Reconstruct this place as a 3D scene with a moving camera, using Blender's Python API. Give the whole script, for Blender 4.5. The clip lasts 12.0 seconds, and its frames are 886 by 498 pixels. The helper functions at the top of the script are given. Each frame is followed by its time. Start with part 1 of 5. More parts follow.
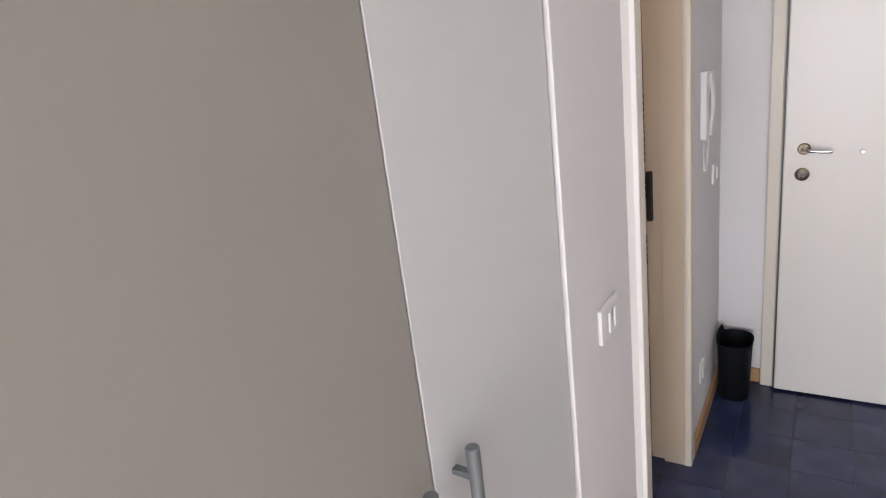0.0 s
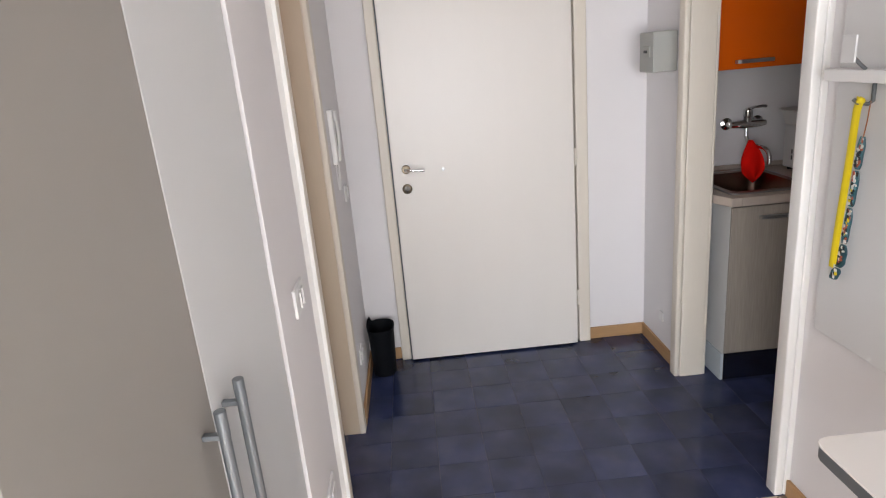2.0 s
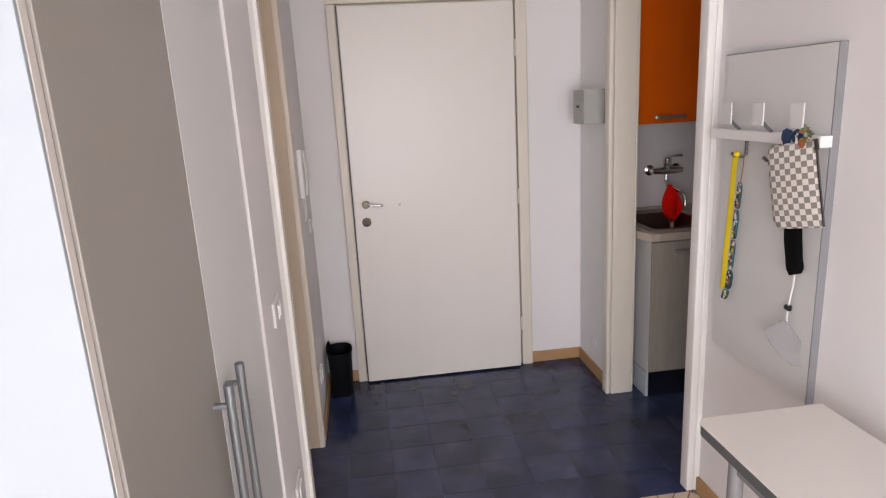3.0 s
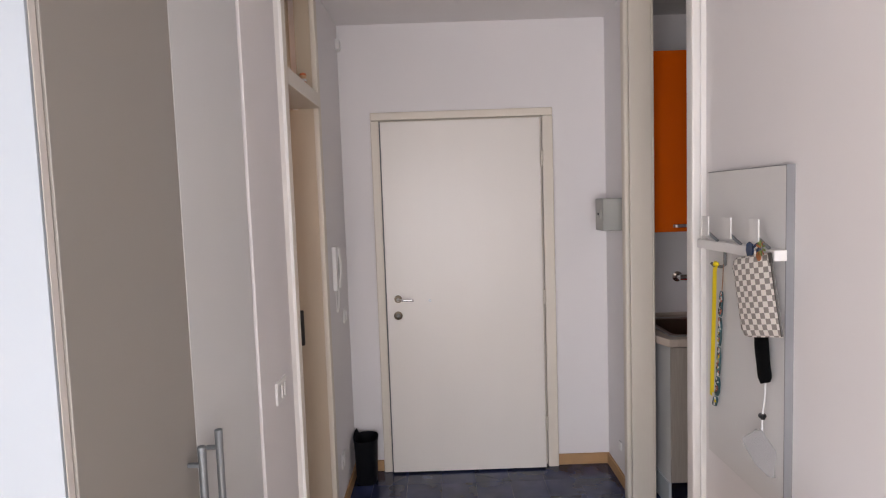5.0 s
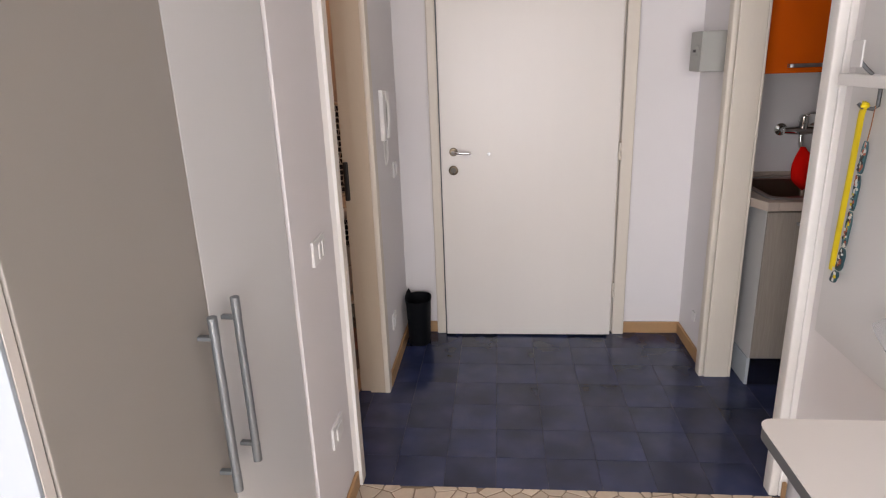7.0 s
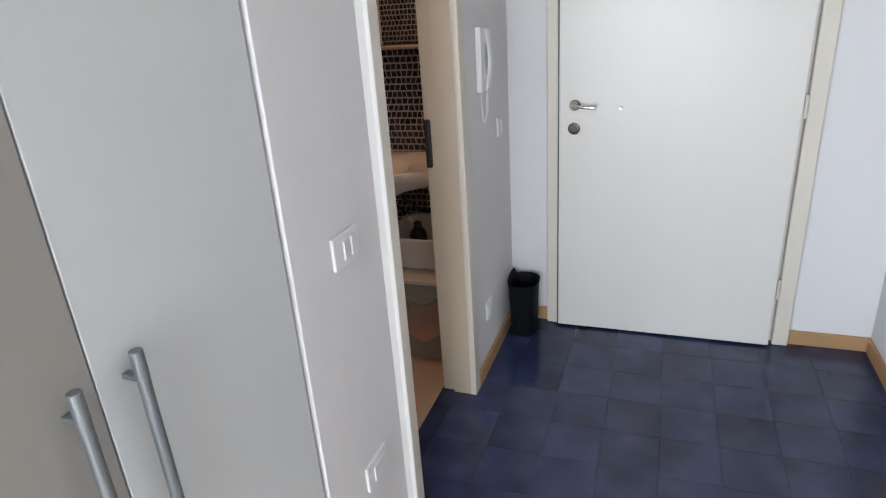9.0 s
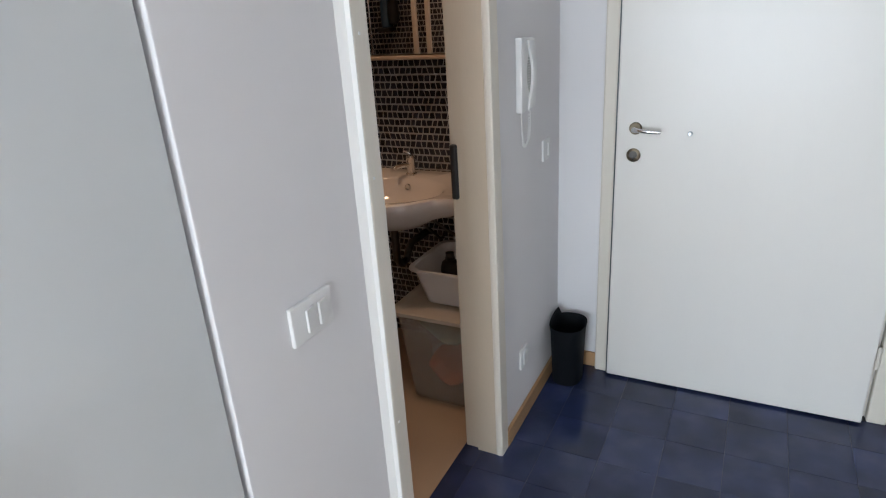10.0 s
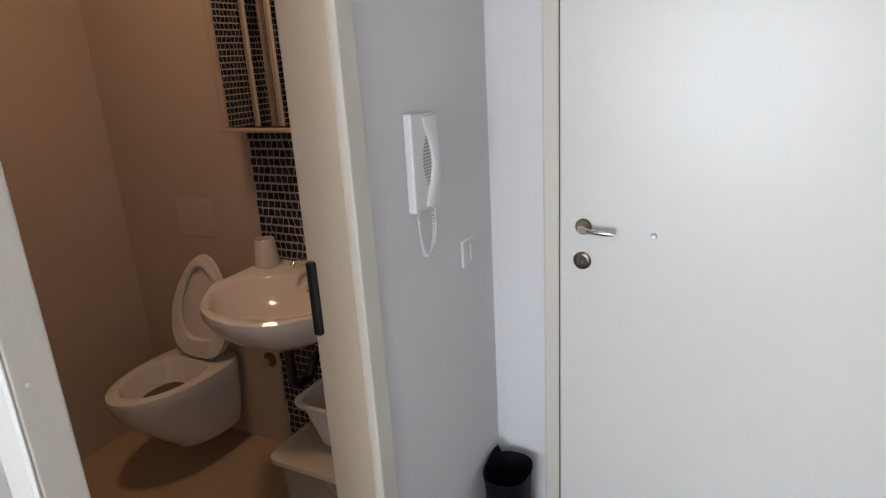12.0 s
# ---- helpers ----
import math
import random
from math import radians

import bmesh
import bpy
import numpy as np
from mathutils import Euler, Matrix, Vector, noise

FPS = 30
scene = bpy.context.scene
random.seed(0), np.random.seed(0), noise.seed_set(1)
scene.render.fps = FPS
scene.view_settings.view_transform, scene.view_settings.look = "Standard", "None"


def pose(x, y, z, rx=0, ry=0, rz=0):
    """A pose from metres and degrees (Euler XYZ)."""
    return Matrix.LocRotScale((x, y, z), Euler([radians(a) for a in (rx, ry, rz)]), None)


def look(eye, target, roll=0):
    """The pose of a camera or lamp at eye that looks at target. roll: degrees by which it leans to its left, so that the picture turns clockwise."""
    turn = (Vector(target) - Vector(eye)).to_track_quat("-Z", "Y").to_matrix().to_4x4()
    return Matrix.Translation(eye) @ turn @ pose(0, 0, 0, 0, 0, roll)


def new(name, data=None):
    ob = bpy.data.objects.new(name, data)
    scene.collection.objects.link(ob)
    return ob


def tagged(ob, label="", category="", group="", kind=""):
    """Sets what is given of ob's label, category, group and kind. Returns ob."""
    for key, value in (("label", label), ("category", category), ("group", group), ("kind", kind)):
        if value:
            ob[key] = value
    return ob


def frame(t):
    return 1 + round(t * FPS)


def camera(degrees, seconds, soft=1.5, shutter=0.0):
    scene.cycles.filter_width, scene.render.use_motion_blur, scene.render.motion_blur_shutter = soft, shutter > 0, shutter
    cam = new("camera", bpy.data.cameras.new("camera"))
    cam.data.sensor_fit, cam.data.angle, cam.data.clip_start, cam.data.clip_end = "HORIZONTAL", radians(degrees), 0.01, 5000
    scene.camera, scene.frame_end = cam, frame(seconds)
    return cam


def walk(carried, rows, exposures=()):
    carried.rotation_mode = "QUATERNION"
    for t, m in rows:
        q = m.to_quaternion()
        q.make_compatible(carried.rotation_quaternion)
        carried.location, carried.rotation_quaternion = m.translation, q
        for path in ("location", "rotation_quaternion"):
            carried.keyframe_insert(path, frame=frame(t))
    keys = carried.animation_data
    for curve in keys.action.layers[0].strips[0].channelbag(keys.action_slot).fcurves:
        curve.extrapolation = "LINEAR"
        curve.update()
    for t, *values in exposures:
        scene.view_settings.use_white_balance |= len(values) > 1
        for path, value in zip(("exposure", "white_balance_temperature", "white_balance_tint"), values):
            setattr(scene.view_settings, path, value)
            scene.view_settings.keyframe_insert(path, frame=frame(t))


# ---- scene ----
import itertools

# ---------- camera ----------
cam = camera(71.3, 12.0, soft=1.15)
PATH = [
    (0, (0.101, 0.085, 1.587), (-0.94, 1.682, 0.984), -7.4),
    (0.5, (0.02, 0.055, 1.607), (-0.561, 1.861, 0.972), -8.0),
    (1, (-0.025, -0.008, 1.602), (-0.213, 1.872, 0.947), -7.8),
    (1.5, (0.003, -0.101, 1.597), (0.024, 1.796, 0.965), -6.3),
    (2, (0.061, -0.298, 1.587), (0.133, 1.611, 0.998), -5.0),
    (2.5, (0.083, -0.485, 1.605), (0.23, 1.436, 1.067), -3.8),
    (3, (0.022, -0.602, 1.621), (0.26, 1.325, 1.144), -3.1),
    (3.5, (0.069, -0.674, 1.628), (0.288, 1.278, 1.25), -2.8),
    (3.7, (0.118, -0.7, 1.624), (0.306, 1.264, 1.3), -2.6),
    (5.3, (0.308, -0.823, 1.641), (0.283, 1.171, 1.488), -1.8),
    (5.5, (0.318, -0.819, 1.634), (0.275, 1.172, 1.449), -1.7),
    (6, (0.344, -0.768, 1.613), (0.258, 1.205, 1.299), -1.5),
    (6.5, (0.339, -0.653, 1.585), (0.194, 1.279, 1.088), -1.7),
    (7, (0.276, -0.475, 1.553), (0.088, 1.425, 0.958), -2.1),
    (7.5, (0.247, -0.362, 1.547), (-0.023, 1.505, 0.882), -2.9),
    (7.7, (0.242, -0.321, 1.541), (-0.082, 1.534, 0.865), -3.2),
    (9.5, (0.43, 0.312, 1.512), (-0.326, 2.002, 0.757), -3.9),
    (10, (0.418, 0.482, 1.523), (-0.445, 2.131, 0.791), -3.7),
    (10.5, (0.415, 0.627, 1.514), (-0.607, 2.227, 0.884), -3.1),
    (11, (0.458, 0.829, 1.548), (-0.687, 2.363, 0.971), -2.6),
    (11.5, (0.484, 1.005, 1.544), (-0.635, 2.565, 0.984), -2.7),
    (12, (0.45, 1.163, 1.531), (-0.445, 2.852, 0.943), -3.4),
]
EXPO = [
    (0, 0.33, 6600, 12), (0.5, 0.41, 6000, 4), (1, 0.45, 6000, 3), (1.5, 0.50, 6000, 4), (2, 0.35, 6700, 11), (2.5, 0.24, 6950, 16), (3, 0.06, 6950, 17), (3.5, -0.03, 6900, 17), (5.5, -0.16, 6950, 17), (6.5, 0.0, 7000, 16), (7.5, 0.25, 7000, 16),
    (9.5, 0.38, 5900, 3), (10.5, 0.30, 6050, 4), (11, 0.22, 6150, 5), (11.5, 0.26, 6150, 6), (12, 0.41, 6100, 5),
]
walk(cam, [(t, look(eye, target, roll)) for t, eye, target, roll in PATH], EXPO)

# ---------- world, sun, lights ----------
world = bpy.data.worlds.new("world")
scene.world = world
world.use_nodes = True
wn = world.node_tree.nodes
sky = wn.new("ShaderNodeTexSky")
sky.sky_type = "NISHITA"
sky.sun_disc = False
sky.sun_elevation, sky.sun_rotation = radians(48), radians(200)
world.node_tree.links.new(sky.outputs[0], wn["Background"].inputs["Color"])
wn["Background"].inputs["Strength"].default_value = 0.12

sun = new("sun", bpy.data.lights.new("sun", "SUN"))
sun.data.energy, sun.data.angle, sun.data.color = 5.0, radians(0.5), (1.0, 0.93, 0.84)
sun.matrix_basis = look((-3.0, -12.0, 14.0), (-0.6, -2.0, 0.0))

window_light = new("window_light", bpy.data.lights.new("window_light", "AREA"))
window_light.data.shape, window_light.data.size, window_light.data.size_y = "RECTANGLE", 3.2, 1.95
window_light.data.energy, window_light.data.color = 112, (0.88, 0.93, 1.0)
window_light.data.spread = radians(152)
window_light.matrix_basis = look((-0.55, -2.99, 1.30), (-0.55, 0.0, 0.45))

# Unseen warm lamp, added to brighten the bathroom
bath_fill = new("bath_fill", bpy.data.lights.new("bath_fill", "AREA"))
bath_fill.data.shape, bath_fill.data.size = "DISK", 0.22
bath_fill.data.energy, bath_fill.data.color = 6, (1.0, 0.60, 0.36)
bath_fill.matrix_basis = pose(-1.05, 2.15, 2.64)

# ---------- materials ----------


def mat(name, color, rough=0.6, vary=0.06, scale=6.0, bump=0.05, fine=180.0, metal=0.0, dirt=None, random_tone=0.0,
        island=0.0, stretch=(1, 1, 1), trans=0.0, coat=0.0, grain=0.0, spec=0.5, alpha=1.0, world_space=False, wave=0.0, piecewise=0.0):
    """A painted, plastic, wooden, stone or metal surface: tone varied at two scales, with fine relief."""
    m = bpy.data.materials.new(name)
    m.use_nodes = True
    nt = m.node_tree
    n, link = nt.nodes, nt.links.new
    b = n["Principled BSDF"]
    b.inputs["Roughness"].default_value = rough
    b.inputs["Metallic"].default_value = metal
    b.inputs["Transmission Weight"].default_value = trans
    b.inputs["Coat Weight"].default_value = coat
    b.inputs["Coat Roughness"].default_value = 0.12 if rough < 0.3 else 0.3
    b.inputs["Specular IOR Level"].default_value = spec
    b.inputs["Alpha"].default_value = alpha
    co = n.new("ShaderNodeTexCoord")
    mp = n.new("ShaderNodeMapping")
    mp.inputs["Scale"].default_value = stretch
    geo = n.new("ShaderNodeNewGeometry")
    link(geo.outputs["Position"] if world_space else co.outputs["Object"], mp.inputs["Vector"])
    big = n.new("ShaderNodeTexNoise")
    big.inputs["Scale"].default_value, big.inputs["Detail"].default_value = scale, 5
    link(mp.outputs[0], big.inputs["Vector"])
    small = n.new("ShaderNodeTexNoise")
    small.inputs["Scale"].default_value, small.inputs["Detail"].default_value = fine, 3
    link(mp.outputs[0], small.inputs["Vector"])
    total = n.new("ShaderNodeMath")
    total.operation = "MULTIPLY_ADD"
    link(big.outputs["Fac"], total.inputs[0])
    total.inputs[1].default_value, total.inputs[2].default_value = 2 * vary, 1 - vary
    value = total.outputs[0]
    if grain:
        add = n.new("ShaderNodeMath")
        add.operation = "MULTIPLY_ADD"
        link(small.outputs["Fac"], add.inputs[0])
        add.inputs[1].default_value = 2 * grain
        shift = n.new("ShaderNodeMath")
        shift.operation = "SUBTRACT"
        link(value, shift.inputs[0])
        shift.inputs[1].default_value = grain
        link(shift.outputs[0], add.inputs[2])
        value = add.outputs[0]
    for amount, node, out in ((random_tone, "ShaderNodeObjectInfo", "Random"), (island, "ShaderNodeNewGeometry", "Random Per Island")):
        if amount:
            src = n.new(node)
            mul = n.new("ShaderNodeMath")
            mul.operation = "MULTIPLY_ADD"
            link(src.outputs[out], mul.inputs[0])
            mul.inputs[1].default_value, mul.inputs[2].default_value = 2 * amount, 1 - amount
            both = n.new("ShaderNodeMath")
            both.operation = "MULTIPLY"
            link(mul.outputs[0], both.inputs[0])
            link(value, both.inputs[1])
            value = both.outputs[0]
    if piecewise:
        own, lot = n.new("ShaderNodeTexNoise"), n.new("ShaderNodeObjectInfo")
        own.noise_dimensions = "4D"
        own.inputs["Scale"].default_value, own.inputs["Detail"].default_value = 5.0, 1.5
        link(co.outputs["Object"], own.inputs["Vector"])
        spin = n.new("ShaderNodeMath")
        spin.operation = "MULTIPLY"
        link(lot.outputs["Random"], spin.inputs[0])
        spin.inputs[1].default_value = 60.0
        link(spin.outputs[0], own.inputs["W"])
        tone = n.new("ShaderNodeMapRange")
        tone.inputs["From Min"].default_value, tone.inputs["From Max"].default_value = 0.3, 0.7
        tone.inputs["To Min"].default_value, tone.inputs["To Max"].default_value = 1 - piecewise, 1 + piecewise
        link(own.outputs["Fac"], tone.inputs["Value"])
        both = n.new("ShaderNodeMath")
        both.operation = "MULTIPLY"
        link(tone.outputs[0], both.inputs[0])
        link(value, both.inputs[1])
        value = both.outputs[0]
    rgb = n.new("ShaderNodeRGB")
    rgb.outputs[0].default_value = (*color, 1)
    base = rgb.outputs[0]
    if dirt:
        mixd = n.new("ShaderNodeMix")
        mixd.data_type = "RGBA"
        ramp = n.new("ShaderNodeMapRange")
        ramp.inputs["From Min"].default_value, ramp.inputs["From Max"].default_value = 0.45, 0.75
        link(big.outputs["Fac"], ramp.inputs["Value"])
        link(ramp.outputs[0], mixd.inputs["Factor"])
        link(base, mixd.inputs["A"])
        mixd.inputs["B"].default_value = (*dirt, 1)
        base = mixd.outputs["Result"]
    vm = n.new("ShaderNodeVectorMath")
    vm.operation = "SCALE"
    link(base, vm.inputs[0])
    link(value, vm.inputs["Scale"])
    link(vm.outputs[0], b.inputs["Base Color"])
    if bump:
        bp = n.new("ShaderNodeBump")
        bp.inputs["Strength"].default_value, bp.inputs["Distance"].default_value = bump, 0.002
        link(small.outputs["Fac"], bp.inputs["Height"])
        if wave:
            slow = n.new("ShaderNodeTexNoise")
            slow.inputs["Scale"].default_value, slow.inputs["Detail"].default_value = 9.0, 1
            link(mp.outputs[0], slow.inputs["Vector"])
            uneven = n.new("ShaderNodeBump")
            uneven.inputs["Strength"].default_value, uneven.inputs["Distance"].default_value = wave, 0.004
            link(slow.outputs["Fac"], uneven.inputs["Height"])
            link(uneven.outputs[0], bp.inputs["Normal"])
        link(bp.outputs[0], b.inputs["Normal"])
    rr = n.new("ShaderNodeMath")
    rr.operation = "MULTIPLY_ADD"
    link(big.outputs["Fac"], rr.inputs[0])
    rr.inputs[1].default_value, rr.inputs[2].default_value = 0.16 * rough, 0.92 * rough
    link(rr.outputs[0], b.inputs["Roughness"])
    return m


WALL = mat("wall_paint", (0.76, 0.74, 0.745), 0.85, 0.03, 2.5, 0.05, 240)
CEIL = mat("ceiling_paint", (0.78, 0.76, 0.76), 0.9, 0.02, 2.0, 0.1, 200)
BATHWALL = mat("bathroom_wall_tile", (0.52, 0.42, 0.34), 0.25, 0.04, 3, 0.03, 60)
CREAM = mat("cream_laminate_frame", (0.71, 0.655, 0.57), 0.42, 0.03, 3, 0.06, 60, stretch=(6, 6, 0.35), grain=0.03)
# CREAM darkened to tan: doorway shade and warm bathroom glow in the colour
JAMBSHADED = mat("tan_shaded_laminate", (0.58, 0.49, 0.375), 0.42, 0.03, 3, 0.06, 60, stretch=(6, 6, 0.35), grain=0.04)
LEAF = mat("cream_white_door_laminate", (0.755, 0.72, 0.675), 0.38, 0.02, 2, 0.03, 90, stretch=(4, 4, 0.3), grain=0.012, coat=0.3)
TAUPE = mat("taupe_lacquer", (0.300, 0.284, 0.258), 0.42, 0.02, 2, 0.03, 150)
LGREY = mat("light_grey_lacquer", (0.61, 0.62, 0.62), 0.32, 0.02, 2, 0.03, 150)
CARCASS = mat("cream_carcass_edge", (0.60, 0.575, 0.54), 0.5, 0.03, 3, 0.04, 120)
# White panel toned down to blue-grey to offset strong window light
SIDEDIM = mat("dimmed_white_melamine", (0.34, 0.385, 0.425), 0.5, 0.03, 3, 0.03, 150)
WHITE = mat("white_plastic", (0.78, 0.77, 0.76), 0.35, 0.02, 5, 0.02, 200)
GREYBOX = mat("light_grey_plastic", (0.38, 0.385, 0.36), 0.45, 0.03, 8, 0.03, 200)
OAK = mat("oak_baseboard_wood", (0.42, 0.25, 0.12), 0.5, 0.18, 4, 0.15, 60, stretch=(1, 1, 9), grain=0.12)
STEEL = mat("brushed_steel", (0.50, 0.52, 0.54), 0.32, 0.05, 20, 0.05, 300, metal=1.0, stretch=(1, 1, 0.2))
SINKSTEEL = mat("dull_sink_steel", (0.20, 0.14, 0.11), 0.35, 0.10, 20, 0.02, 300, metal=1.0)
LOCKSTEEL = mat("aged_lock_steel", (0.19, 0.155, 0.11), 0.3, 0.08, 40, 0.03, 300, metal=0.9)
CHROME = mat("polished_chrome", (0.72, 0.72, 0.72), 0.1, 0.02, 10, 0.0, metal=1.0)
DARKMETAL = mat("dark_metal", (0.09, 0.085, 0.08), 0.4, 0.1, 30, 0.05, metal=0.8)
BLACK = mat("black_plastic", (0.012, 0.012, 0.013), 0.45, 0.1, 20, 0.08, 300)
BIN = mat("black_bin_plastic", (0.005, 0.006, 0.008), 0.6, 0.12, 12, 0.12, 260, spec=0.16)
BLUETILE = mat("blue_glazed_tile", (0.024, 0.034, 0.088), 0.15, 0.12, 7, 0.04, 45, random_tone=0.20, dirt=(0.036, 0.047, 0.100), world_space=True, wave=0.5, piecewise=0.35)
GROUT = mat("blue_grey_grout", (0.022, 0.032, 0.070), 0.35, 0.25, 3.5, 0.2, 300, dirt=(0.11, 0.125, 0.18), world_space=True)
SLAB = mat("paving_joint_mortar", (0.27, 0.205, 0.15), 0.85, 0.15, 30, 0.3, 300)
STONE = mat("beige_paving_stone", (0.57, 0.475, 0.375), 0.35, 0.14, 25, 0.08, 90, random_tone=0.13, grain=0.06, world_space=True)
STONESTUFF = mat("beige_paving_stone_far", (0.56, 0.46, 0.36), 0.35, 0.12, 25, 0.08, 90, island=0.13, grain=0.06)
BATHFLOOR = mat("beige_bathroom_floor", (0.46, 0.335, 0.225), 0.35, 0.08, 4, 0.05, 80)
MOSAIC = mat("navy_black_mosaic", (0.018, 0.022, 0.035), 0.2, 0.3, 30, 0.04, 200, random_tone=0.6)
MOSAICSTUFF = mat("navy_black_mosaic_far", (0.018, 0.022, 0.035), 0.2, 0.3, 30, 0.04, 200, island=0.6)
MGROUT = mat("white_mosaic_grout", (0.44, 0.43, 0.42), 0.7, 0.08, 20, 0.2, 300)
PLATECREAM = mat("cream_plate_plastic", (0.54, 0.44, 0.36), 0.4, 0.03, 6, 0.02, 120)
CERAMIC = mat("white_ceramic", (0.74, 0.70, 0.66), 0.12, 0.02, 4, 0.0, coat=0.3)
ORANGE = mat("orange_lacquer", (0.70, 0.108, 0.0015), 0.22, 0.03, 4, 0.02, 200, coat=0.2)
KDOOR = mat("grey_wood_laminate", (0.36, 0.32, 0.275), 0.45, 0.12, 2, 0.1, 22, stretch=(9, 9, 0.4), grain=0.22)
COUNTER = mat("beige_grey_worktop", (0.50, 0.425, 0.365), 0.35, 0.1, 30, 0.05, 220, grain=0.06)
PLINTH = mat("brushed_aluminium_plinth", (0.35, 0.36, 0.38), 0.16, 0.05, 6, 0.02, 200, metal=1.0)
# Pale blue stands in for the bright hall mirrored in the plinth end
ENDCAP = mat("pale_reflection_tone", (0.52, 0.58, 0.62), 0.2, 0.03, 8, 0.01, 100)
TABLETOP = mat("off_white_tabletop", (0.76, 0.735, 0.70), 0.4, 0.03, 4, 0.05, 150)
TABLEEDGE = mat("dark_grey_edge_band", (0.10, 0.105, 0.11), 0.5, 0.05, 20, 0.05, 200)
PANEL = mat("grey_white_panel", (0.655, 0.65, 0.645), 0.45, 0.02, 3, 0.03, 150)
ALU = mat("matt_aluminium_edge", (0.28, 0.285, 0.30), 0.5, 0.05, 10, 0.05, 200, metal=0.4)
HANDLE = mat("satin_grey_metal", (0.25, 0.275, 0.295), 0.42, 0.04, 10, 0.03, 300, metal=0.75)
HOOKGREY = mat("dark_grey_hook_metal", (0.10, 0.105, 0.11), 0.45, 0.05, 20, 0.05, 200, metal=0.3)
RED = mat("red_cloth", (0.96, 0.010, 0.006), 0.9, 0.12, 20, 0.4, 500, spec=0.1)
YELLOW = mat("yellow_ribbon", (0.78, 0.60, 0.01), 0.6, 0.05, 20, 0.2, 500)
TEAL = mat("teal_beads", (0.03, 0.13, 0.17), 0.35, 0.5, 60, 0.1, 200, island=0.6)
TEALPALE = mat("pale_teal_print", (0.10, 0.26, 0.30), 0.4, 0.3, 60, 0.1, 200)
PINKBEAD = mat("coral_beads", (0.42, 0.10, 0.06), 0.4, 0.2, 60, 0.1, 200, island=0.4)
BLACKCLOTH = mat("black_cloth", (0.0035, 0.0035, 0.004), 0.9, 0.2, 20, 0.6, 500, spec=0.08)
BLUEGLASS = mat("dark_blue_lens", (0.008, 0.040, 0.130), 0.25, 0.2, 20, 0.0)
BROWN = mat("orange_brown_leather", (0.36, 0.12, 0.04), 0.6, 0.15, 30, 0.3, 400)
GREEN = mat("green_leaf_charm", (0.12, 0.16, 0.03), 0.6, 0.3, 60, 0.2, 300)
WHITECORD = mat("white_cord", (0.72, 0.72, 0.72), 0.6, 0.05, 60, 0.2, 600)
CLEARBOX = mat("translucent_plastic", (0.60, 0.56, 0.50), 0.25, 0.04, 6, 0.02, 120, alpha=0.27)
MESHBAG = mat("translucent_pouch", (0.46, 0.46, 0.48), 0.3, 0.12, 25, 0.1, 200, alpha=0.30)
BOXLID = mat("cream_translucent_lid", (0.56, 0.50, 0.41), 0.35, 0.05, 8, 0.03, 120, alpha=0.9)
# Frame colour whitened where edges face the window, daylight put into it
WHITEEDGE = mat("whitened_frame_edge", (0.77, 0.755, 0.73), 0.4, 0.02, 4, 0.02, 150)
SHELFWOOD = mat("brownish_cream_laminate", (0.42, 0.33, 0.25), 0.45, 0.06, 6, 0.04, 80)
TUBPLASTIC = mat("white_tub_plastic", (0.68, 0.66, 0.64), 0.4, 0.03, 8, 0.03, 200)
ORANGECLOTH = mat("orange_cloth", (0.75, 0.14, 0.02), 0.85, 0.15, 20, 0.4, 400)
GREENCLOTH = mat("pale_green_cloth", (0.32, 0.40, 0.33), 0.85, 0.15, 20, 0.4, 400)
DARKRED = mat("dark_red_plastic", (0.20, 0.02, 0.02), 0.4, 0.1, 20, 0.05, 200)
TERRA = mat("terracotta_figure", (0.60, 0.16, 0.05), 0.6, 0.25, 60, 0.2, 300)
SKIN = mat("pale_glaze", (0.65, 0.42, 0.25), 0.5, 0.1, 60, 0.1, 300)
MIRROR = mat("mirror_silver", (0.88, 0.88, 0.88), 0.01, 0.0, 1, 0.0, metal=1.0)
BLUEBOTTLE = mat("blue_grey_bottle", (0.04, 0.09, 0.16), 0.35, 0.1, 20, 0.05, 200)
WATER = mat("toilet_water", (0.10, 0.08, 0.05), 0.03, 0.05, 10, 0.02, 20)
BALCONY = mat("pinkish_balcony_tile", (0.42, 0.27, 0.20), 0.7, 0.1, 10, 0.1, 100)


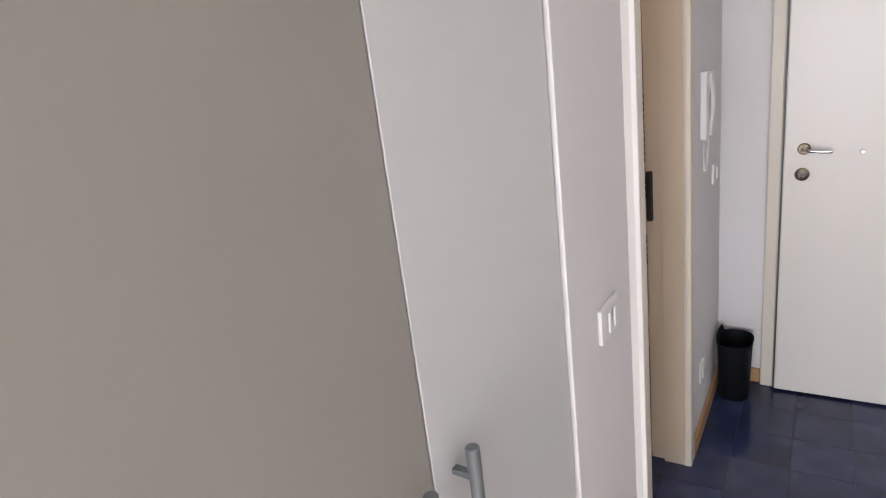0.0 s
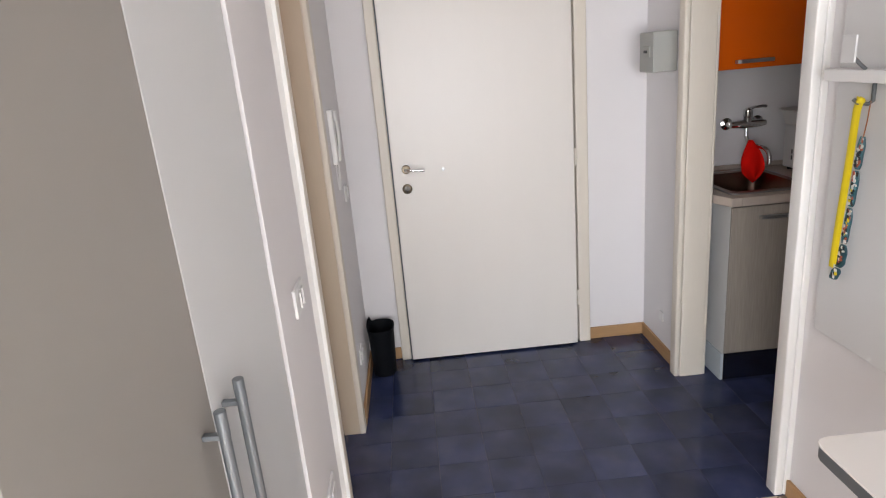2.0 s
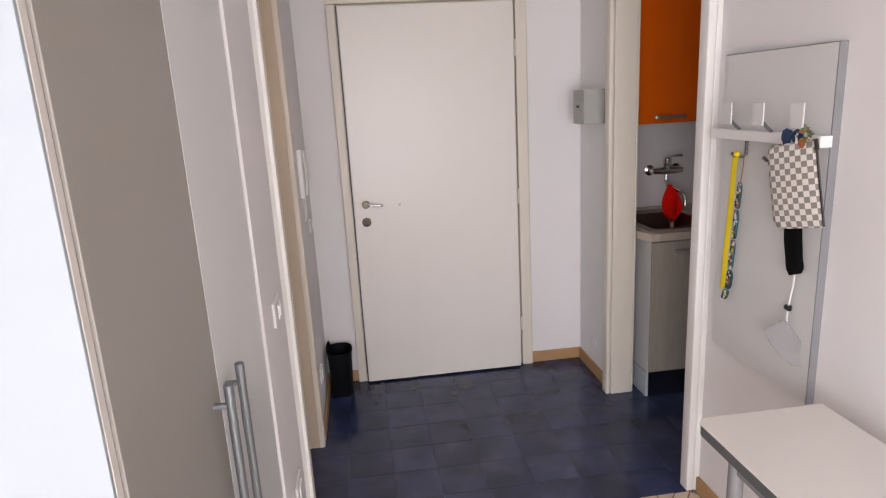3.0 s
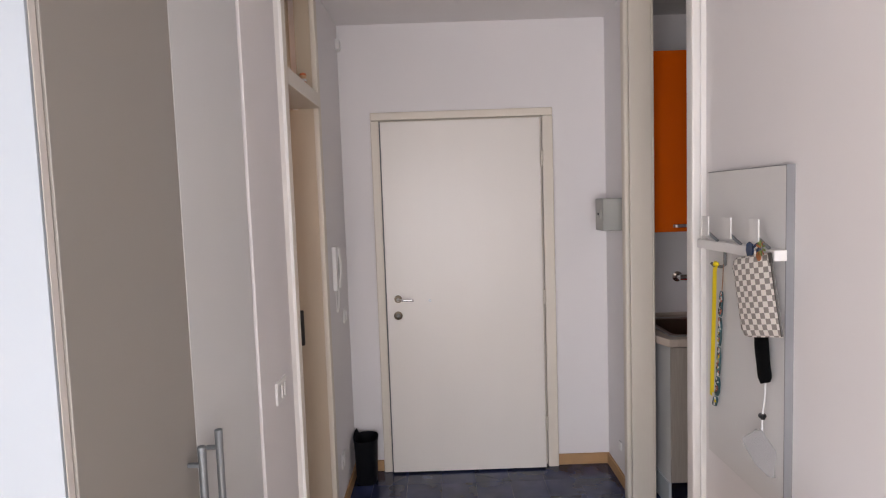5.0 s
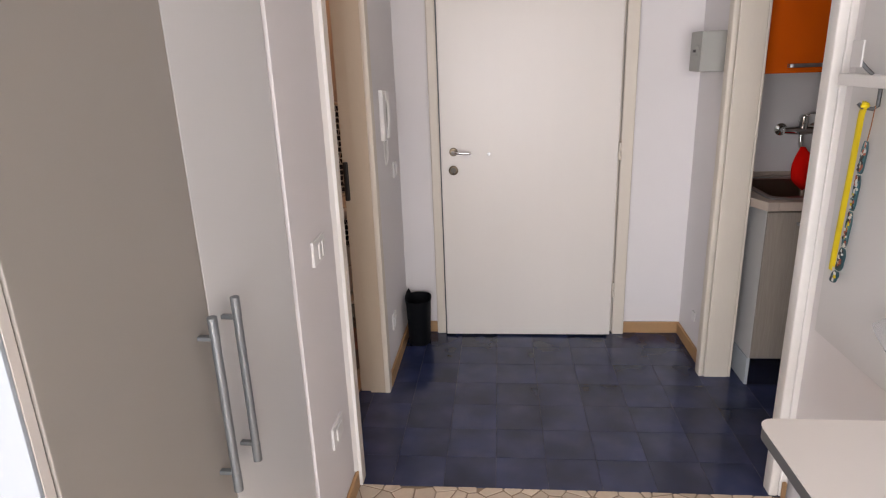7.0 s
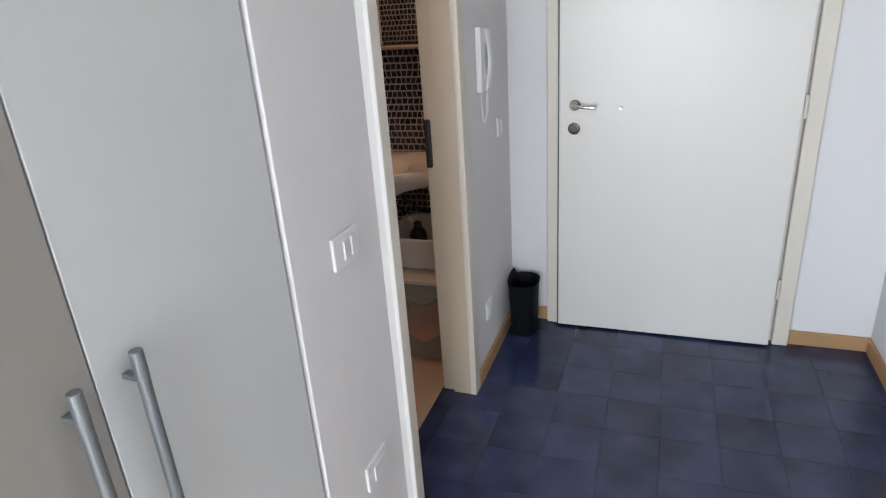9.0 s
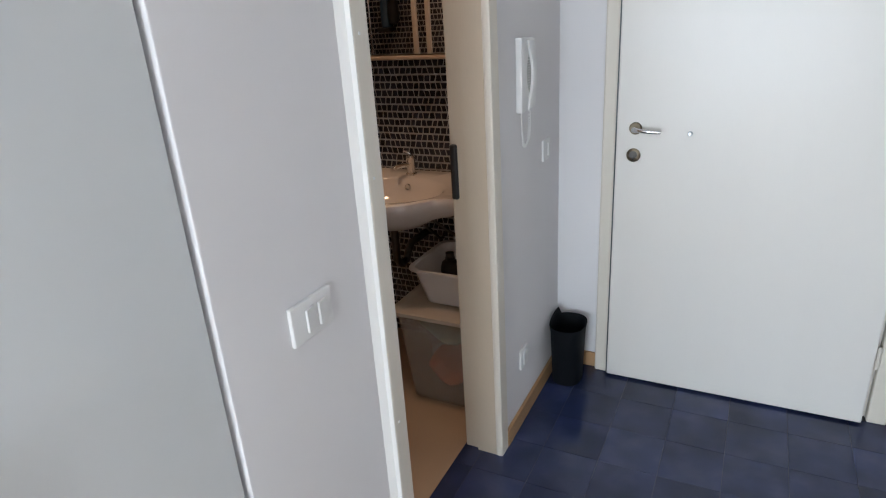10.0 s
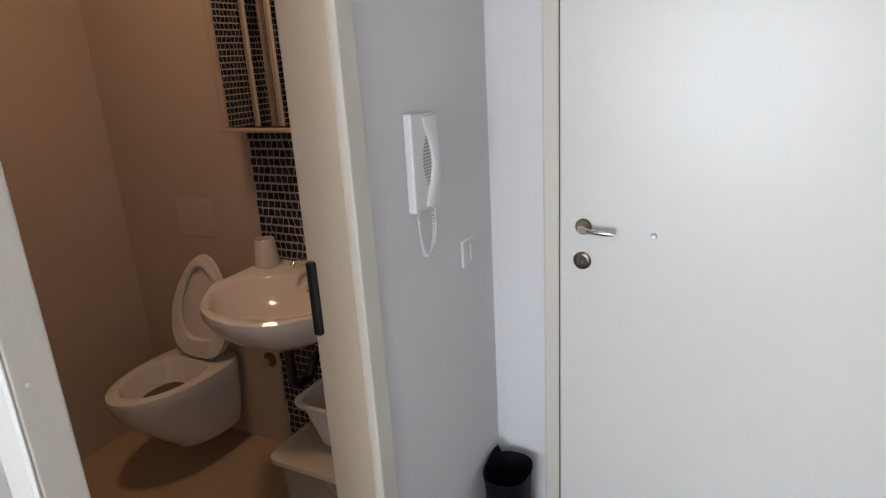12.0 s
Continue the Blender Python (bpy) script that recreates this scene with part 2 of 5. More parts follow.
def checker_mat():
    m = bpy.data.materials.new("beige_grey_check_canvas")
    m.use_nodes = True
    n, link = m.node_tree.nodes, m.node_tree.links.new
    b = n["Principled BSDF"]
    co, ch, no, mx = n.new("ShaderNodeTexCoord"), n.new("ShaderNodeTexChecker"), n.new("ShaderNodeTexNoise"), n.new("ShaderNodeMix")
    mp = n.new("ShaderNodeMapping")
    mp.inputs["Location"].default_value = (0.5, 0.0, 0.0)
    mp.inputs["Scale"].default_value = (0.01, 1, 1)
    link(co.outputs["Object"], mp.inputs["Vector"])
    link(mp.outputs[0], ch.inputs["Vector"])
    ch.inputs["Scale"].default_value = 1 / 0.0162
    ch.inputs["Color1"].default_value, ch.inputs["Color2"].default_value = (0.72, 0.68, 0.63, 1), (0.26, 0.235, 0.215, 1)
    no.inputs["Scale"].default_value = 300
    mx.data_type, mx.blend_type = "RGBA", "MULTIPLY"
    mx.inputs["Factor"].default_value = 0.25
    link(co.outputs["Object"], no.inputs["Vector"])
    link(ch.outputs["Color"], mx.inputs["A"])
    link(no.outputs["Color"], mx.inputs["B"])
    link(mx.outputs["Result"], b.inputs["Base Color"])
    b.inputs["Roughness"].default_value = 0.6
    return m


def glass_mat():
    m = bpy.data.materials.new("window_glass")
    m.use_nodes = True
    b = m.node_tree.nodes["Principled BSDF"]
    b.inputs["Transmission Weight"].default_value, b.inputs["Roughness"].default_value, b.inputs["IOR"].default_value = 1.0, 0.0, 1.45
    return m


CHECK, GLASS = checker_mat(), glass_mat()

# ---------- building helpers ----------


def thing(name, at, label, category, group=""):
    return tagged(pose_at(new(name), at), label, category, group)


def pose_at(ob, at):
    ob.location = at
    return ob


def base_of(ob):
    p = Vector((0, 0, 0))
    while ob:
        p += ob.location
        ob = ob.parent
    return p


def part(name, bm, material, parent=None, label="", smooth=False, kind=""):
    """One mesh object from a bmesh in world metres, under a thing or a part."""
    me = bpy.data.meshes.new(name)
    if parent:
        bmesh.ops.translate(bm, verts=bm.verts, vec=-base_of(parent))
    bmesh.ops.recalc_face_normals(bm, faces=bm.faces)
    if smooth:
        for f in bm.faces:
            f.smooth = True
    bm.to_mesh(me)
    bm.free()
    me.materials.append(material)
    if smooth:
        me.set_sharp_from_angle(angle=radians(38))
    ob = new(name, me)
    ob.parent = parent
    if label:
        tagged(ob, label)
    if kind:
        tagged(ob, kind=kind)
    return ob


def box(x0, x1, y0, y1, z0, z1, bevel=0.0, seg=2, bm=None):
    """A box with rounded edges, added to bm."""
    own = bmesh.new()
    vs = [own.verts.new(p) for p in itertools.product((x0, x1), (y0, y1), (z0, z1))]
    for q in ((0, 1, 3, 2), (4, 6, 7, 5), (0, 4, 5, 1), (2, 3, 7, 6), (0, 2, 6, 4), (1, 5, 7, 3)):
        own.faces.new([vs[i] for i in q])
    if bevel:
        bmesh.ops.bevel(own, geom=own.edges[:], offset=bevel, segments=seg, profile=0.5, affect="EDGES", clamp_overlap=True)
    if bm is None:
        return own
    merge(bm, own)
    return bm


def merge(bm, other):
    me = bpy.data.meshes.new("tmp")
    other.to_mesh(me)
    other.free()
    bm.from_mesh(me)
    bpy.data.meshes.remove(me)


def rings(loops, close=True, cap=(True, True), bm=None):
    """A skin over loops of points, each with as many points."""
    bm = bm or bmesh.new()
    rows = [[bm.verts.new(p) for p in loop] for loop in loops]
    n = len(rows[0])
    for a, b in zip(rows, rows[1:]):
        for i in range(n if close else n - 1):
            bm.faces.new((a[i], a[(i + 1) % n], b[(i + 1) % n], b[i]))
    if cap[0]:
        bm.faces.new(rows[0][::-1])
    if cap[1]:
        bm.faces.new(rows[-1])
    return bm


def lathe(centre, profile, n=28, axis="z", bm=None):
    """Turned about an axis through centre: (radius, height) pairs."""
    loops = []
    for r, h in profile:
        loop = []
        for i in range(n):
            a, b = r * math.cos(2 * math.pi * i / n), r * math.sin(2 * math.pi * i / n)
            off = {"z": (a, b, h), "x": (h, a, b), "y": (a, h, b)}[axis]
            loop.append(Vector(centre) + Vector(off))
        loops.append(loop)
    return rings(loops, bm=bm)


def tube(points, radius, n=10, bm=None, flat=1.0):
    """A round rod along points."""
    pts = [Vector(p) for p in points]
    loops = []
    side = None
    for i, p in enumerate(pts):
        d = (pts[min(i + 1, len(pts) - 1)] - pts[max(i - 1, 0)]).normalized()
        ref = side if side is not None else (Vector((0, 0, 1)) if abs(d.z) < 0.9 else Vector((0, 1, 0)))
        u = (ref - d * ref.dot(d)).normalized()
        side = u
        v = d.cross(u)
        loops.append([p + u * radius * math.cos(2 * math.pi * k / n) + v * radius * flat * math.sin(2 * math.pi * k / n) for k in range(n)])
    return rings(loops, bm=bm)


def prism(outline, z0, z1, bevel=0.0, bm=None, axes="xyz"):
    """An outline in two axes, pushed along the third."""
    own = bmesh.new()
    order = {"xyz": lambda a, b, c: (a, b, c), "yzx": lambda a, b, c: (c, a, b), "xzy": lambda a, b, c: (a, c, b)}[axes]
    rings([[order(a, b, z0) for a, b in outline], [order(a, b, z1) for a, b in outline]], bm=own)
    if bevel:
        bmesh.ops.bevel(own, geom=own.edges[:], offset=bevel, segments=2, profile=0.5, affect="EDGES", clamp_overlap=True)
    if bm is None:
        return own
    merge(bm, own)
    return bm


def arc(cx, cy, r, a0, a1, n=8):
    return [(cx + r * math.cos(radians(a0 + (a1 - a0) * i / n)), cy + r * math.sin(radians(a0 + (a1 - a0) * i / n))) for i in range(n + 1)]


def structure(name, bm, material, label=""):
    return tagged(part(name, bm, material, None), label, kind="structure")


# ---------- structure ----------
NORTH, EAST, WEST, H = 2.862, 1.280, -0.277, 2.670
OPEN_E = (1.535, 2.346)      # kitchen opening, along y
OPEN_W = (1.526, 2.150)      # bathroom opening, along y
EDGE = 1.478                 # where the blue tiles end
WSW = -0.281                 # face of the wall with the light switch

wall = box(-2.1, -0.055, NORTH, 3.05, -0.05, H)
box(0.900, 2.75, NORTH, 3.05, -0.05, H, bm=wall)
box(-0.055, 0.900, NORTH, 3.05, 2.115, H, bm=wall)
wall_north = structure("wall_north", wall, WALL, "matt white painted plaster wall around the entrance door")

wall = box(-0.400, WEST, 2.206, NORTH, -0.05, H)
wall_west = structure("wall_west", wall, WALL, "matt white painted plaster wall holding the intercom")
wall = box(-0.400, WSW, 1.060, 1.472, -0.05, H, 0.002)
box(-0.400, WEST, 1.472, 2.206, 2.610, H, bm=wall)
wall_switch = structure("wall_west_switch", wall, WALL, "matt white painted plaster wall with the light switch")

wall = box(EAST, 1.385, 2.405, NORTH, -0.05, H)
box(EAST, 1.385, 1.475, 2.405, 2.62, H, bm=wall)
box(EAST, 1.400, -2.9995, 1.475, -0.05, H, bm=wall)
wall_east = structure("wall_east", wall, WALL, "matt white painted plaster wall beside the kitchen opening")

wall = box(-2.100, -2.000, 1.380, NORTH, -0.05, H)
box(-2.000, -0.400, 1.380, 1.500, -0.05, H, bm=wall)
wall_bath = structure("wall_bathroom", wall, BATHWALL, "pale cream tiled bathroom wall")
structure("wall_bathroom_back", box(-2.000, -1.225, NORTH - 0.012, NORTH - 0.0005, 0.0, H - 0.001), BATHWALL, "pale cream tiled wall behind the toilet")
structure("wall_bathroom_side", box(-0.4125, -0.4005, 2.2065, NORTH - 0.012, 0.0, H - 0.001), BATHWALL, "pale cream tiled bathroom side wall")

wall = box(-1.050, -0.960, 0.100, 1.380, -0.05, H)
box(-2.500, -1.050, 0.600, 0.700, -0.05, H, bm=wall)
box(-2.600, -2.500, -3.000, 0.700, -0.05, H, bm=wall)
structure("wall_room", wall, WALL, "matt white painted room wall")
wall = box(-2.600, -2.300, -3.150, -3.000, -0.05, H)
box(1.200, 1.400, -3.150, -3.000, -0.05, H, bm=wall)
box(-2.300, 1.200, -3.150, -3.000, 2.380, H, bm=wall)
structure("wall_south", wall, WALL, "matt white painted wall around the balcony window")
wall = box(2.650, 2.750, 0.900, NORTH, -0.05, H)
box(1.400, 2.650, 0.900, 1.000, -0.05, H, bm=wall)
structure("wall_kitchen", wall, WALL, "matt white painted kitchen wall")
structure("ceiling", box(-2.6, 2.75, -3.15, 3.05, H, H + 0.12), CEIL, "flat matt white painted ceiling")

structure("floor_hall", box(-0.420, 2.65, EDGE - 0.0005, NORTH, -0.05, -0.0012), GROUT, "blue glazed square tiles laid in a grid")
structure("floor_room", box(-2.6, 1.40, -3.15, EDGE - 0.001, -0.05, -0.003), SLAB, "beige crazy paving with brown joints")
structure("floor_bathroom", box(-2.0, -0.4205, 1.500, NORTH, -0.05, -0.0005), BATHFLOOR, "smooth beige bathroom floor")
structure("ground", box(-12, 12, -16, -3.151, -0.20, -0.06), BALCONY, "pinkish paving outside the balcony window")

# window at the far end of the room
win = tagged(pose_at(new("window_1"), (-0.55, -3.05, 0.0)), "white framed glazed balcony window", kind="structure")
fr = bmesh.new()
for a, b in ((-2.3, -2.23), (-0.61, -0.49), (1.13, 1.2)):
    box(a, b, -3.09, -3.03, 0.0, 2.38, 0.006, bm=fr)
part("window_frame", fr, WHITE, win)
fr = bmesh.new()
for a, b in ((0.0, 0.09), (2.30, 2.38)):
    for c, d in ((-2.23, -0.61), (-0.49, 1.13)):
        box(c, d, -3.09, -3.03, a, b, 0.006, bm=fr)
part("window_rail", fr, WHITE, win)
for c, d in ((-2.23, -0.61), (-0.49, 1.13)):
    pane = part("pane", box(c, d, -3.065, -3.057, 0.09, 2.30), GLASS, win)
    pane.visible_shadow = False

# skirting boards
BBH = 0.066


def baseboard(label, *boxes):
    bm = bmesh.new()
    for b in boxes:
        box(*b, 0.0, BBH, 0.0025, bm=bm)
    return structure("baseboard", bm, OAK, label)


baseboard("light oak baseboard below the north wall", (0.966, EAST, NORTH - 0.014, NORTH - 0.0005), (WEST, -0.101, NORTH - 0.014, NORTH - 0.0005))
baseboard("light oak baseboard beside the kitchen opening", (EAST - 0.014, EAST - 0.0005, 2.404, NORTH - 0.015))
baseboard("light oak baseboard below the intercom wall", (WEST + 0.0005, WEST + 0.014, 2.207, NORTH - 0.015))
baseboard("light oak baseboard in the room", (EAST - 0.014, EAST - 0.0005, -2.99, 1.473))
baseboard("light oak baseboard below the light switch", (WSW + 0.0005, WSW + 0.014, 1.064, 1.470))

# ---------- entrance door ----------
door = tagged(pose_at(new("door_1"), (0.42, NORTH, 0.0)), "closed cream-white flush entrance door in a cream frame", kind="structure")
leaf = part("door_leaf", box(-0.0405, 0.884, 2.798, 2.852, 0.010, 2.100, 0.004), LEAF, door)
fr = bmesh.new()
for x0, x1 in ((-0.099, -0.048), (0.902, 0.965)):
    box(x0, x1, 2.826, NORTH + 0.012, 0.0, 2.113, 0.006, bm=fr)
part("side_casing", fr, CREAM, door)
part("head_casing", box(-0.099, 0.965, 2.826, NORTH + 0.012, 2.1135, 2.160, 0.006), CREAM, door)
fr = bmesh.new()
for x0, x1 in ((-0.054, 0.02), (0.86, 0.8995)):
    box(x0, x1, 2.8535, 2.93, 0.0, 2.1140, 0.003, bm=fr)
part("door_stop", fr, CREAM, door)
part("door_stop", box(0.0205, 0.8595, 2.8535, 2.93, 2.07, 2.1140, 0.003), CREAM, door)
# dark grey colour stands for the shadow line beside the leaf
part("gap_strip", box(-0.0478, -0.0412, 2.812, 2.852, 0.005, 2.105, 0.001), HOOKGREY, door, "grey door edge strip darkened for the gap shadow")
part("threshold_strip", box(-0.047, 0.90, 2.83, 2.92, -0.002, 0.008, 0.002), DARKMETAL, door)
for z in (0.28, 1.05, 1.86):
    h = lathe((0.893, 2.808, z - 0.045), [(0.0045, 0), (0.0065, 0.002), (0.0065, 0.043), (0.0055, 0.045), (0.0065, 0.047), (0.0065, 0.088), (0.0045, 0.09)], 12)
    part("hinge", h, CREAM, door, smooth=True)
hd = lathe((0.027, 2.798, 1.067), [(0.0, -0.008), (0.019, -0.008), (0.0225, -0.005), (0.0225, 0.001)], 28, "y")
rose = part("door_handle", hd, LOCKSTEEL, door, "satin chrome lever handle", smooth=True)
part("spindle_neck", lathe((0.027, 2.792, 1.067), [(0.0095, 0.0), (0.0085, -0.020), (0.0100, -0.030), (0.0, -0.034)], 16, "y"), CHROME, rose, smooth=True)
lv = []
for x, z, h, y in ((0.020, 1.0670, 0.0085, 2.764), (0.030, 1.0670, 0.0095, 2.760), (0.050, 1.0650, 0.0070, 2.757), (0.080, 1.0630, 0.0070, 2.756), (0.105, 1.0620, 0.0078, 2.757), (0.117, 1.0615, 0.0070, 2.758), (0.121, 1.0615, 0.0035, 2.759)):
    lv.append([(x, y - 0.0065 * math.cos(q), z + h * math.sin(q)) for q in (2 * math.pi * k / 16 for k in range(16))])
part("lever", rings(lv), CHROME, rose, smooth=True)
lk = lathe((0.024, 2.798, 0.968), [(0.0, -0.006), (0.021, -0.006), (0.0255, -0.003), (0.0255, 0.001)], 28, "y")
lock = part("lock_rose", lk, LOCKSTEEL, door, "round steel lock rose", smooth=True)
kw = lathe((0.024, 2.7915, 0.970), [(0.0, -0.002), (0.014, -0.002), (0.015, 0.003)], 16, "y")
box(0.0205, 0.0275, 2.7880, 2.7920, 0.950, 0.968, 0.002, bm=kw)
part("keyhole", kw, DARKMETAL, lock, smooth=True)
kp = lathe((0.214, 2.798, 1.053), [(0.0, -0.010), (0.006, -0.010), (0.0085, -0.005), (0.0085, 0.001)], 16, "y")
part("peg", kp, STEEL, door, "small round steel stud", smooth=True)


# ---------- framed openings ----------
def casing(x0, x1, y0, y1, z0, z1, r=0.006, bm=None):
    return box(x0, x1, y0, y1, z0, z1, r, 3, bm)


bath = tagged(pose_at(new("door_2"), (-0.33, 1.83, 0.0)), "cream framed bathroom doorway with its sliding door pushed open", kind="structure")
part("near_jamb", casing(-0.395, -0.256, 1.474, OPEN_W[0], 0.0, 2.60, 0.004), CREAM, bath)
jb = box(-0.3625, -0.2905, 2.1500, 2.204, 0.0, 2.60, 0.0005)
# window-facing side of the cream jamb, its brightness painted white
part("edge_strip", box(-0.2805, -0.2565, 1.4712, 1.4738, 0.0, 2.60, 0.0008), WHITEEDGE, bath, "frame edge whitened for daylight")
# added fillet, angled to the window, widens the bright glow at this edge
part("bright_edge_fillet", prism([(-0.2808, 1.4560), (-0.2808, 1.4710), (-0.2680, 1.4710)], 0.067, 2.60), WHITEEDGE, bath, "added white fillet for the bright glow along the frame")
# jamb in the shaded tone, far_casing in plain cream as its lit edge
part("far_jamb", jb, JAMBSHADED, bath)
jb = prism([(-0.290, 2.205), (-0.290, 2.1500), (-0.286, 2.1486), (-0.280, 2.1482), (-0.273, 2.1490)] + arc(-0.270, 2.1535, 0.004, 285, 360, 4) + [(-0.266, 2.1550), (-0.266, 2.205)], 0.0, 2.60)
part("far_casing", jb, CREAM, bath, smooth=True)
part("transom", casing(-0.400, -0.256, OPEN_W[0] + 0.0005, 2.1495, 2.092, 2.156, 0.003), CREAM, bath)
part("upper_panel", casing(-0.400, -0.386, OPEN_W[0] + 0.0005, OPEN_W[1] - 0.0005, 2.1565, 2.605, 0.001), JAMBSHADED, bath)
slide = part("sliding_leaf", box(-0.410, -0.3628, 2.1545, 2.2045, 0.006, 2.088, 0.0008), JAMBSHADED, bath)
pl = box(-0.4085, -0.387, 2.1420, 2.160, 0.957, 1.130, 0.0055, 3)
part("recessed_pull", pl, BLACK, slide, "black recessed door pull")
for z in (1.21, 1.485, 0.62):
    part("screw", lathe((-0.2555, 1.492, z), [(0.0, 0.0012), (0.003, 0.001), (0.0035, -0.001)], 10, "x"), WHITE, bath)

kit = tagged(pose_at(new("door_3"), (1.31, 1.94, 0.0)), "open kitchen doorway lined with cream laminate frames", kind="structure")
jb = casing(1.264, 1.378, OPEN_E[1] - 0.004, 2.404, 0.0, 2.61, 0.004)
part("far_jamb", jb, CREAM, kit)
part("far_casing", casing(1.238, 1.2635, OPEN_E[1] - 0.002, 2.404, 0.0, 2.61, 0.008), CREAM, kit, smooth=True)
part("far_casing", casing(1.3785, 1.3900, OPEN_E[1] - 0.002, 2.404, 0.0, 2.61, 0.004), CREAM, kit)
jb = casing(1.2605, 1.384, 1.476, OPEN_E[0], 0.0, 2.61, 0.004)
part("near_jamb", jb, WHITEEDGE, kit)
part("near_casing", casing(1.229, 1.260, 1.476, OPEN_E[0] - 0.003, 0.0, 2.61, 0.005), WHITEEDGE, kit, smooth=True)


# ---------- wall plates ----------
def plate(name, at, w, h, label, category, rockers, group="", face=1):
    """A plate on the west (face 1) or east (face -1) wall with rockers of given offsets and widths."""
    x, y, z = at
    t = thing(name, at, label, category, group)
    part("frame", box(min(x, x + 0.009 * face), max(x, x + 0.009 * face), y - w / 2, y + w / 2, z - h / 2, z + h / 2, 0.003, 3), WHITE, t)
    for off, rw, tilt in rockers:
        xs = sorted((x + 0.0095 * face, x + 0.0148 * face))
        bm = box(xs[0], xs[1], y + off - rw / 2, y + off + rw / 2, z - h * 0.29, z + h * 0.29, 0.0012)
        bmesh.ops.rotate(bm, verts=bm.verts, cent=(x, y + off, z), matrix=Matrix.Rotation(radians(tilt), 3, "Z"))
        part("rocker", bm, WHITE, t)
    return t


plate("light_switch", (WSW, 1.270, 1.007), 0.118, 0.078, "white light switch plate with two rockers on the white wall", "light switch",
      ((-0.012, 0.027, 9), (0.024, 0.027, 8)))
t = plate("wall_socket", (WSW, 1.284, 0.366), 0.118, 0.078, "white rectangular power socket plate low on the white wall", "power socket", ((0.0, 0.058, 0),))
for dy in (-0.015, 0.0, 0.015):
    part("socket_hole", lathe((WSW + 0.0122, 1.284 + dy, 0.366), [(0.0, 0.0009), (0.0025, 0.0009), (0.0027, 0.0)], 10, "x"), DARKMETAL, t)
plate("bell_switch", (WEST, 2.676, 1.004), 0.075, 0.078, "small white light switch plate beside the intercom", "light switch", ((0.008, 0.020, 6),))
t = plate("low_socket", (WEST, 2.405, 0.270), 0.080, 0.080, "small white power socket plate above the oak baseboard", "power socket", ((0.0, 0.045, 0),))
plate("blank_plate", (EAST, 2.607, 0.210), 0.045, 0.05, "small white blank plate low on the white wall", "wall plate", (), face=-1)
t = thing("door_chime", (WEST, 2.82, 2.55), "small white door chime box high on the white wall", "door chime")
part("case", box(WEST, WEST + 0.022, 2.775, 2.845, 2.515, 2.575, 0.005, 3), WHITE, t)
part("cover", box(WEST + 0.0223, WEST + 0.026, 2.785, 2.835, 2.522, 2.568, 0.0015), WHITE, t)

# ---------- intercom ----------
ic = thing("intercom", (WEST, 2.44, 1.19), "white wall intercom with a curved handset and a coiled cord", "intercom")
part("back_plate", prism([(2.374, 1.186), (2.484, 1.193), (2.490, 1.200), (2.490, 1.412), (2.376, 1.417)], WEST, WEST + 0.022, 0.004, axes="yzx"), WHITE, ic)
hs = bmesh.new()
prof = []
for i in range(19):
    u = i / 18
    z = 1.195 + 0.212 * u
    bow = math.sin(math.pi * u)
    d = 0.030 + 0.005 * bow
    y0 = 2.424 + 0.034 * bow ** 1.6
    y1 = 2.486 + 0.005 * bow ** 2
    low = WEST + 0.0223
    prof.append([(low, y0 + 0.002, z), (WEST + d - 0.003, y0, z), (WEST + d, y0 + 0.004, z), (WEST + d + 0.001, (y0 + y1) / 2, z), (WEST + d - 0.001, y1 - 0.004, z), (WEST + d - 0.006, y1, z), (low, y1, z)])
rings(prof, bm=hs)
part("handset", hs, WHITE, ic, smooth=True)
# grey lens-shaped slats stand for the shade in the handset recess
gr = bmesh.new()
for i in range(17):
    u = (i - 8) / 8.5
    w = 0.030 * (1 - u * u)
    box(WEST + 0.0222, WEST + 0.0232, 2.448 - w * 0.95, 2.448 + w * 0.5, 1.303 + u * 0.068 - 0.0028, 1.303 + u * 0.068 + 0.0028, bm=gr)
part("recess_shade_slats", gr, GREYBOX, ic, "grey slats standing for the shaded recess beside the handset")
cord = []
for i in range(700):
    u = i / 699
    a = math.pi * u
    tight = 1.0 if u > 0.72 or 0.30 < u < 0.48 else 0.45
    cy, cz = 2.405 + 0.076 * (1 - math.cos(a)) / 2 + 0.004 * math.sin(9 * u), 1.190 - 0.128 * math.sin(a) ** 0.5 + 0.012 * u
    th = u * 2 * math.pi * 58
    cord.append((WEST + 0.008 + 0.0030 * tight * math.cos(th), cy + 0.0030 * tight * math.cos(th), cz + 0.0030 * tight * math.sin(th)))
part("cord_plug", box(WEST + 0.004, WEST + 0.014, 2.474, 2.486, 1.190, 1.206, 0.002), GREYBOX, ic)
part("coiled_cord", tube(cord, 0.0017, 5), WHITE, ic, smooth=True)

# ---------- fuse box ----------
fb = thing("fuse_box", (EAST, 2.56, 1.44), "light grey plastic fuse box on the white wall", "fuse box")
part("case", box(1.164, EAST, 2.500, 2.655, 1.445, 1.620, 0.006, 3), GREYBOX, fb)
part("cover", prism([(2.484, 1.450), (2.636, 1.450), (2.636, 1.500), (2.610, 1.510), (2.610, 1.562), (2.636, 1.572), (2.636, 1.614), (2.484, 1.614)], 1.162, 1.1675, 0.0015, axes="yzx"), GREYBOX, fb)
part("breaker", box(1.1575, 1.1670, 2.520, 2.598, 1.512, 1.560, 0.002), GREYBOX, fb)
part("breaker_toggle", box(1.152, 1.1570, 2.545, 2.575, 1.530, 1.542, 0.001), BLACK, fb)

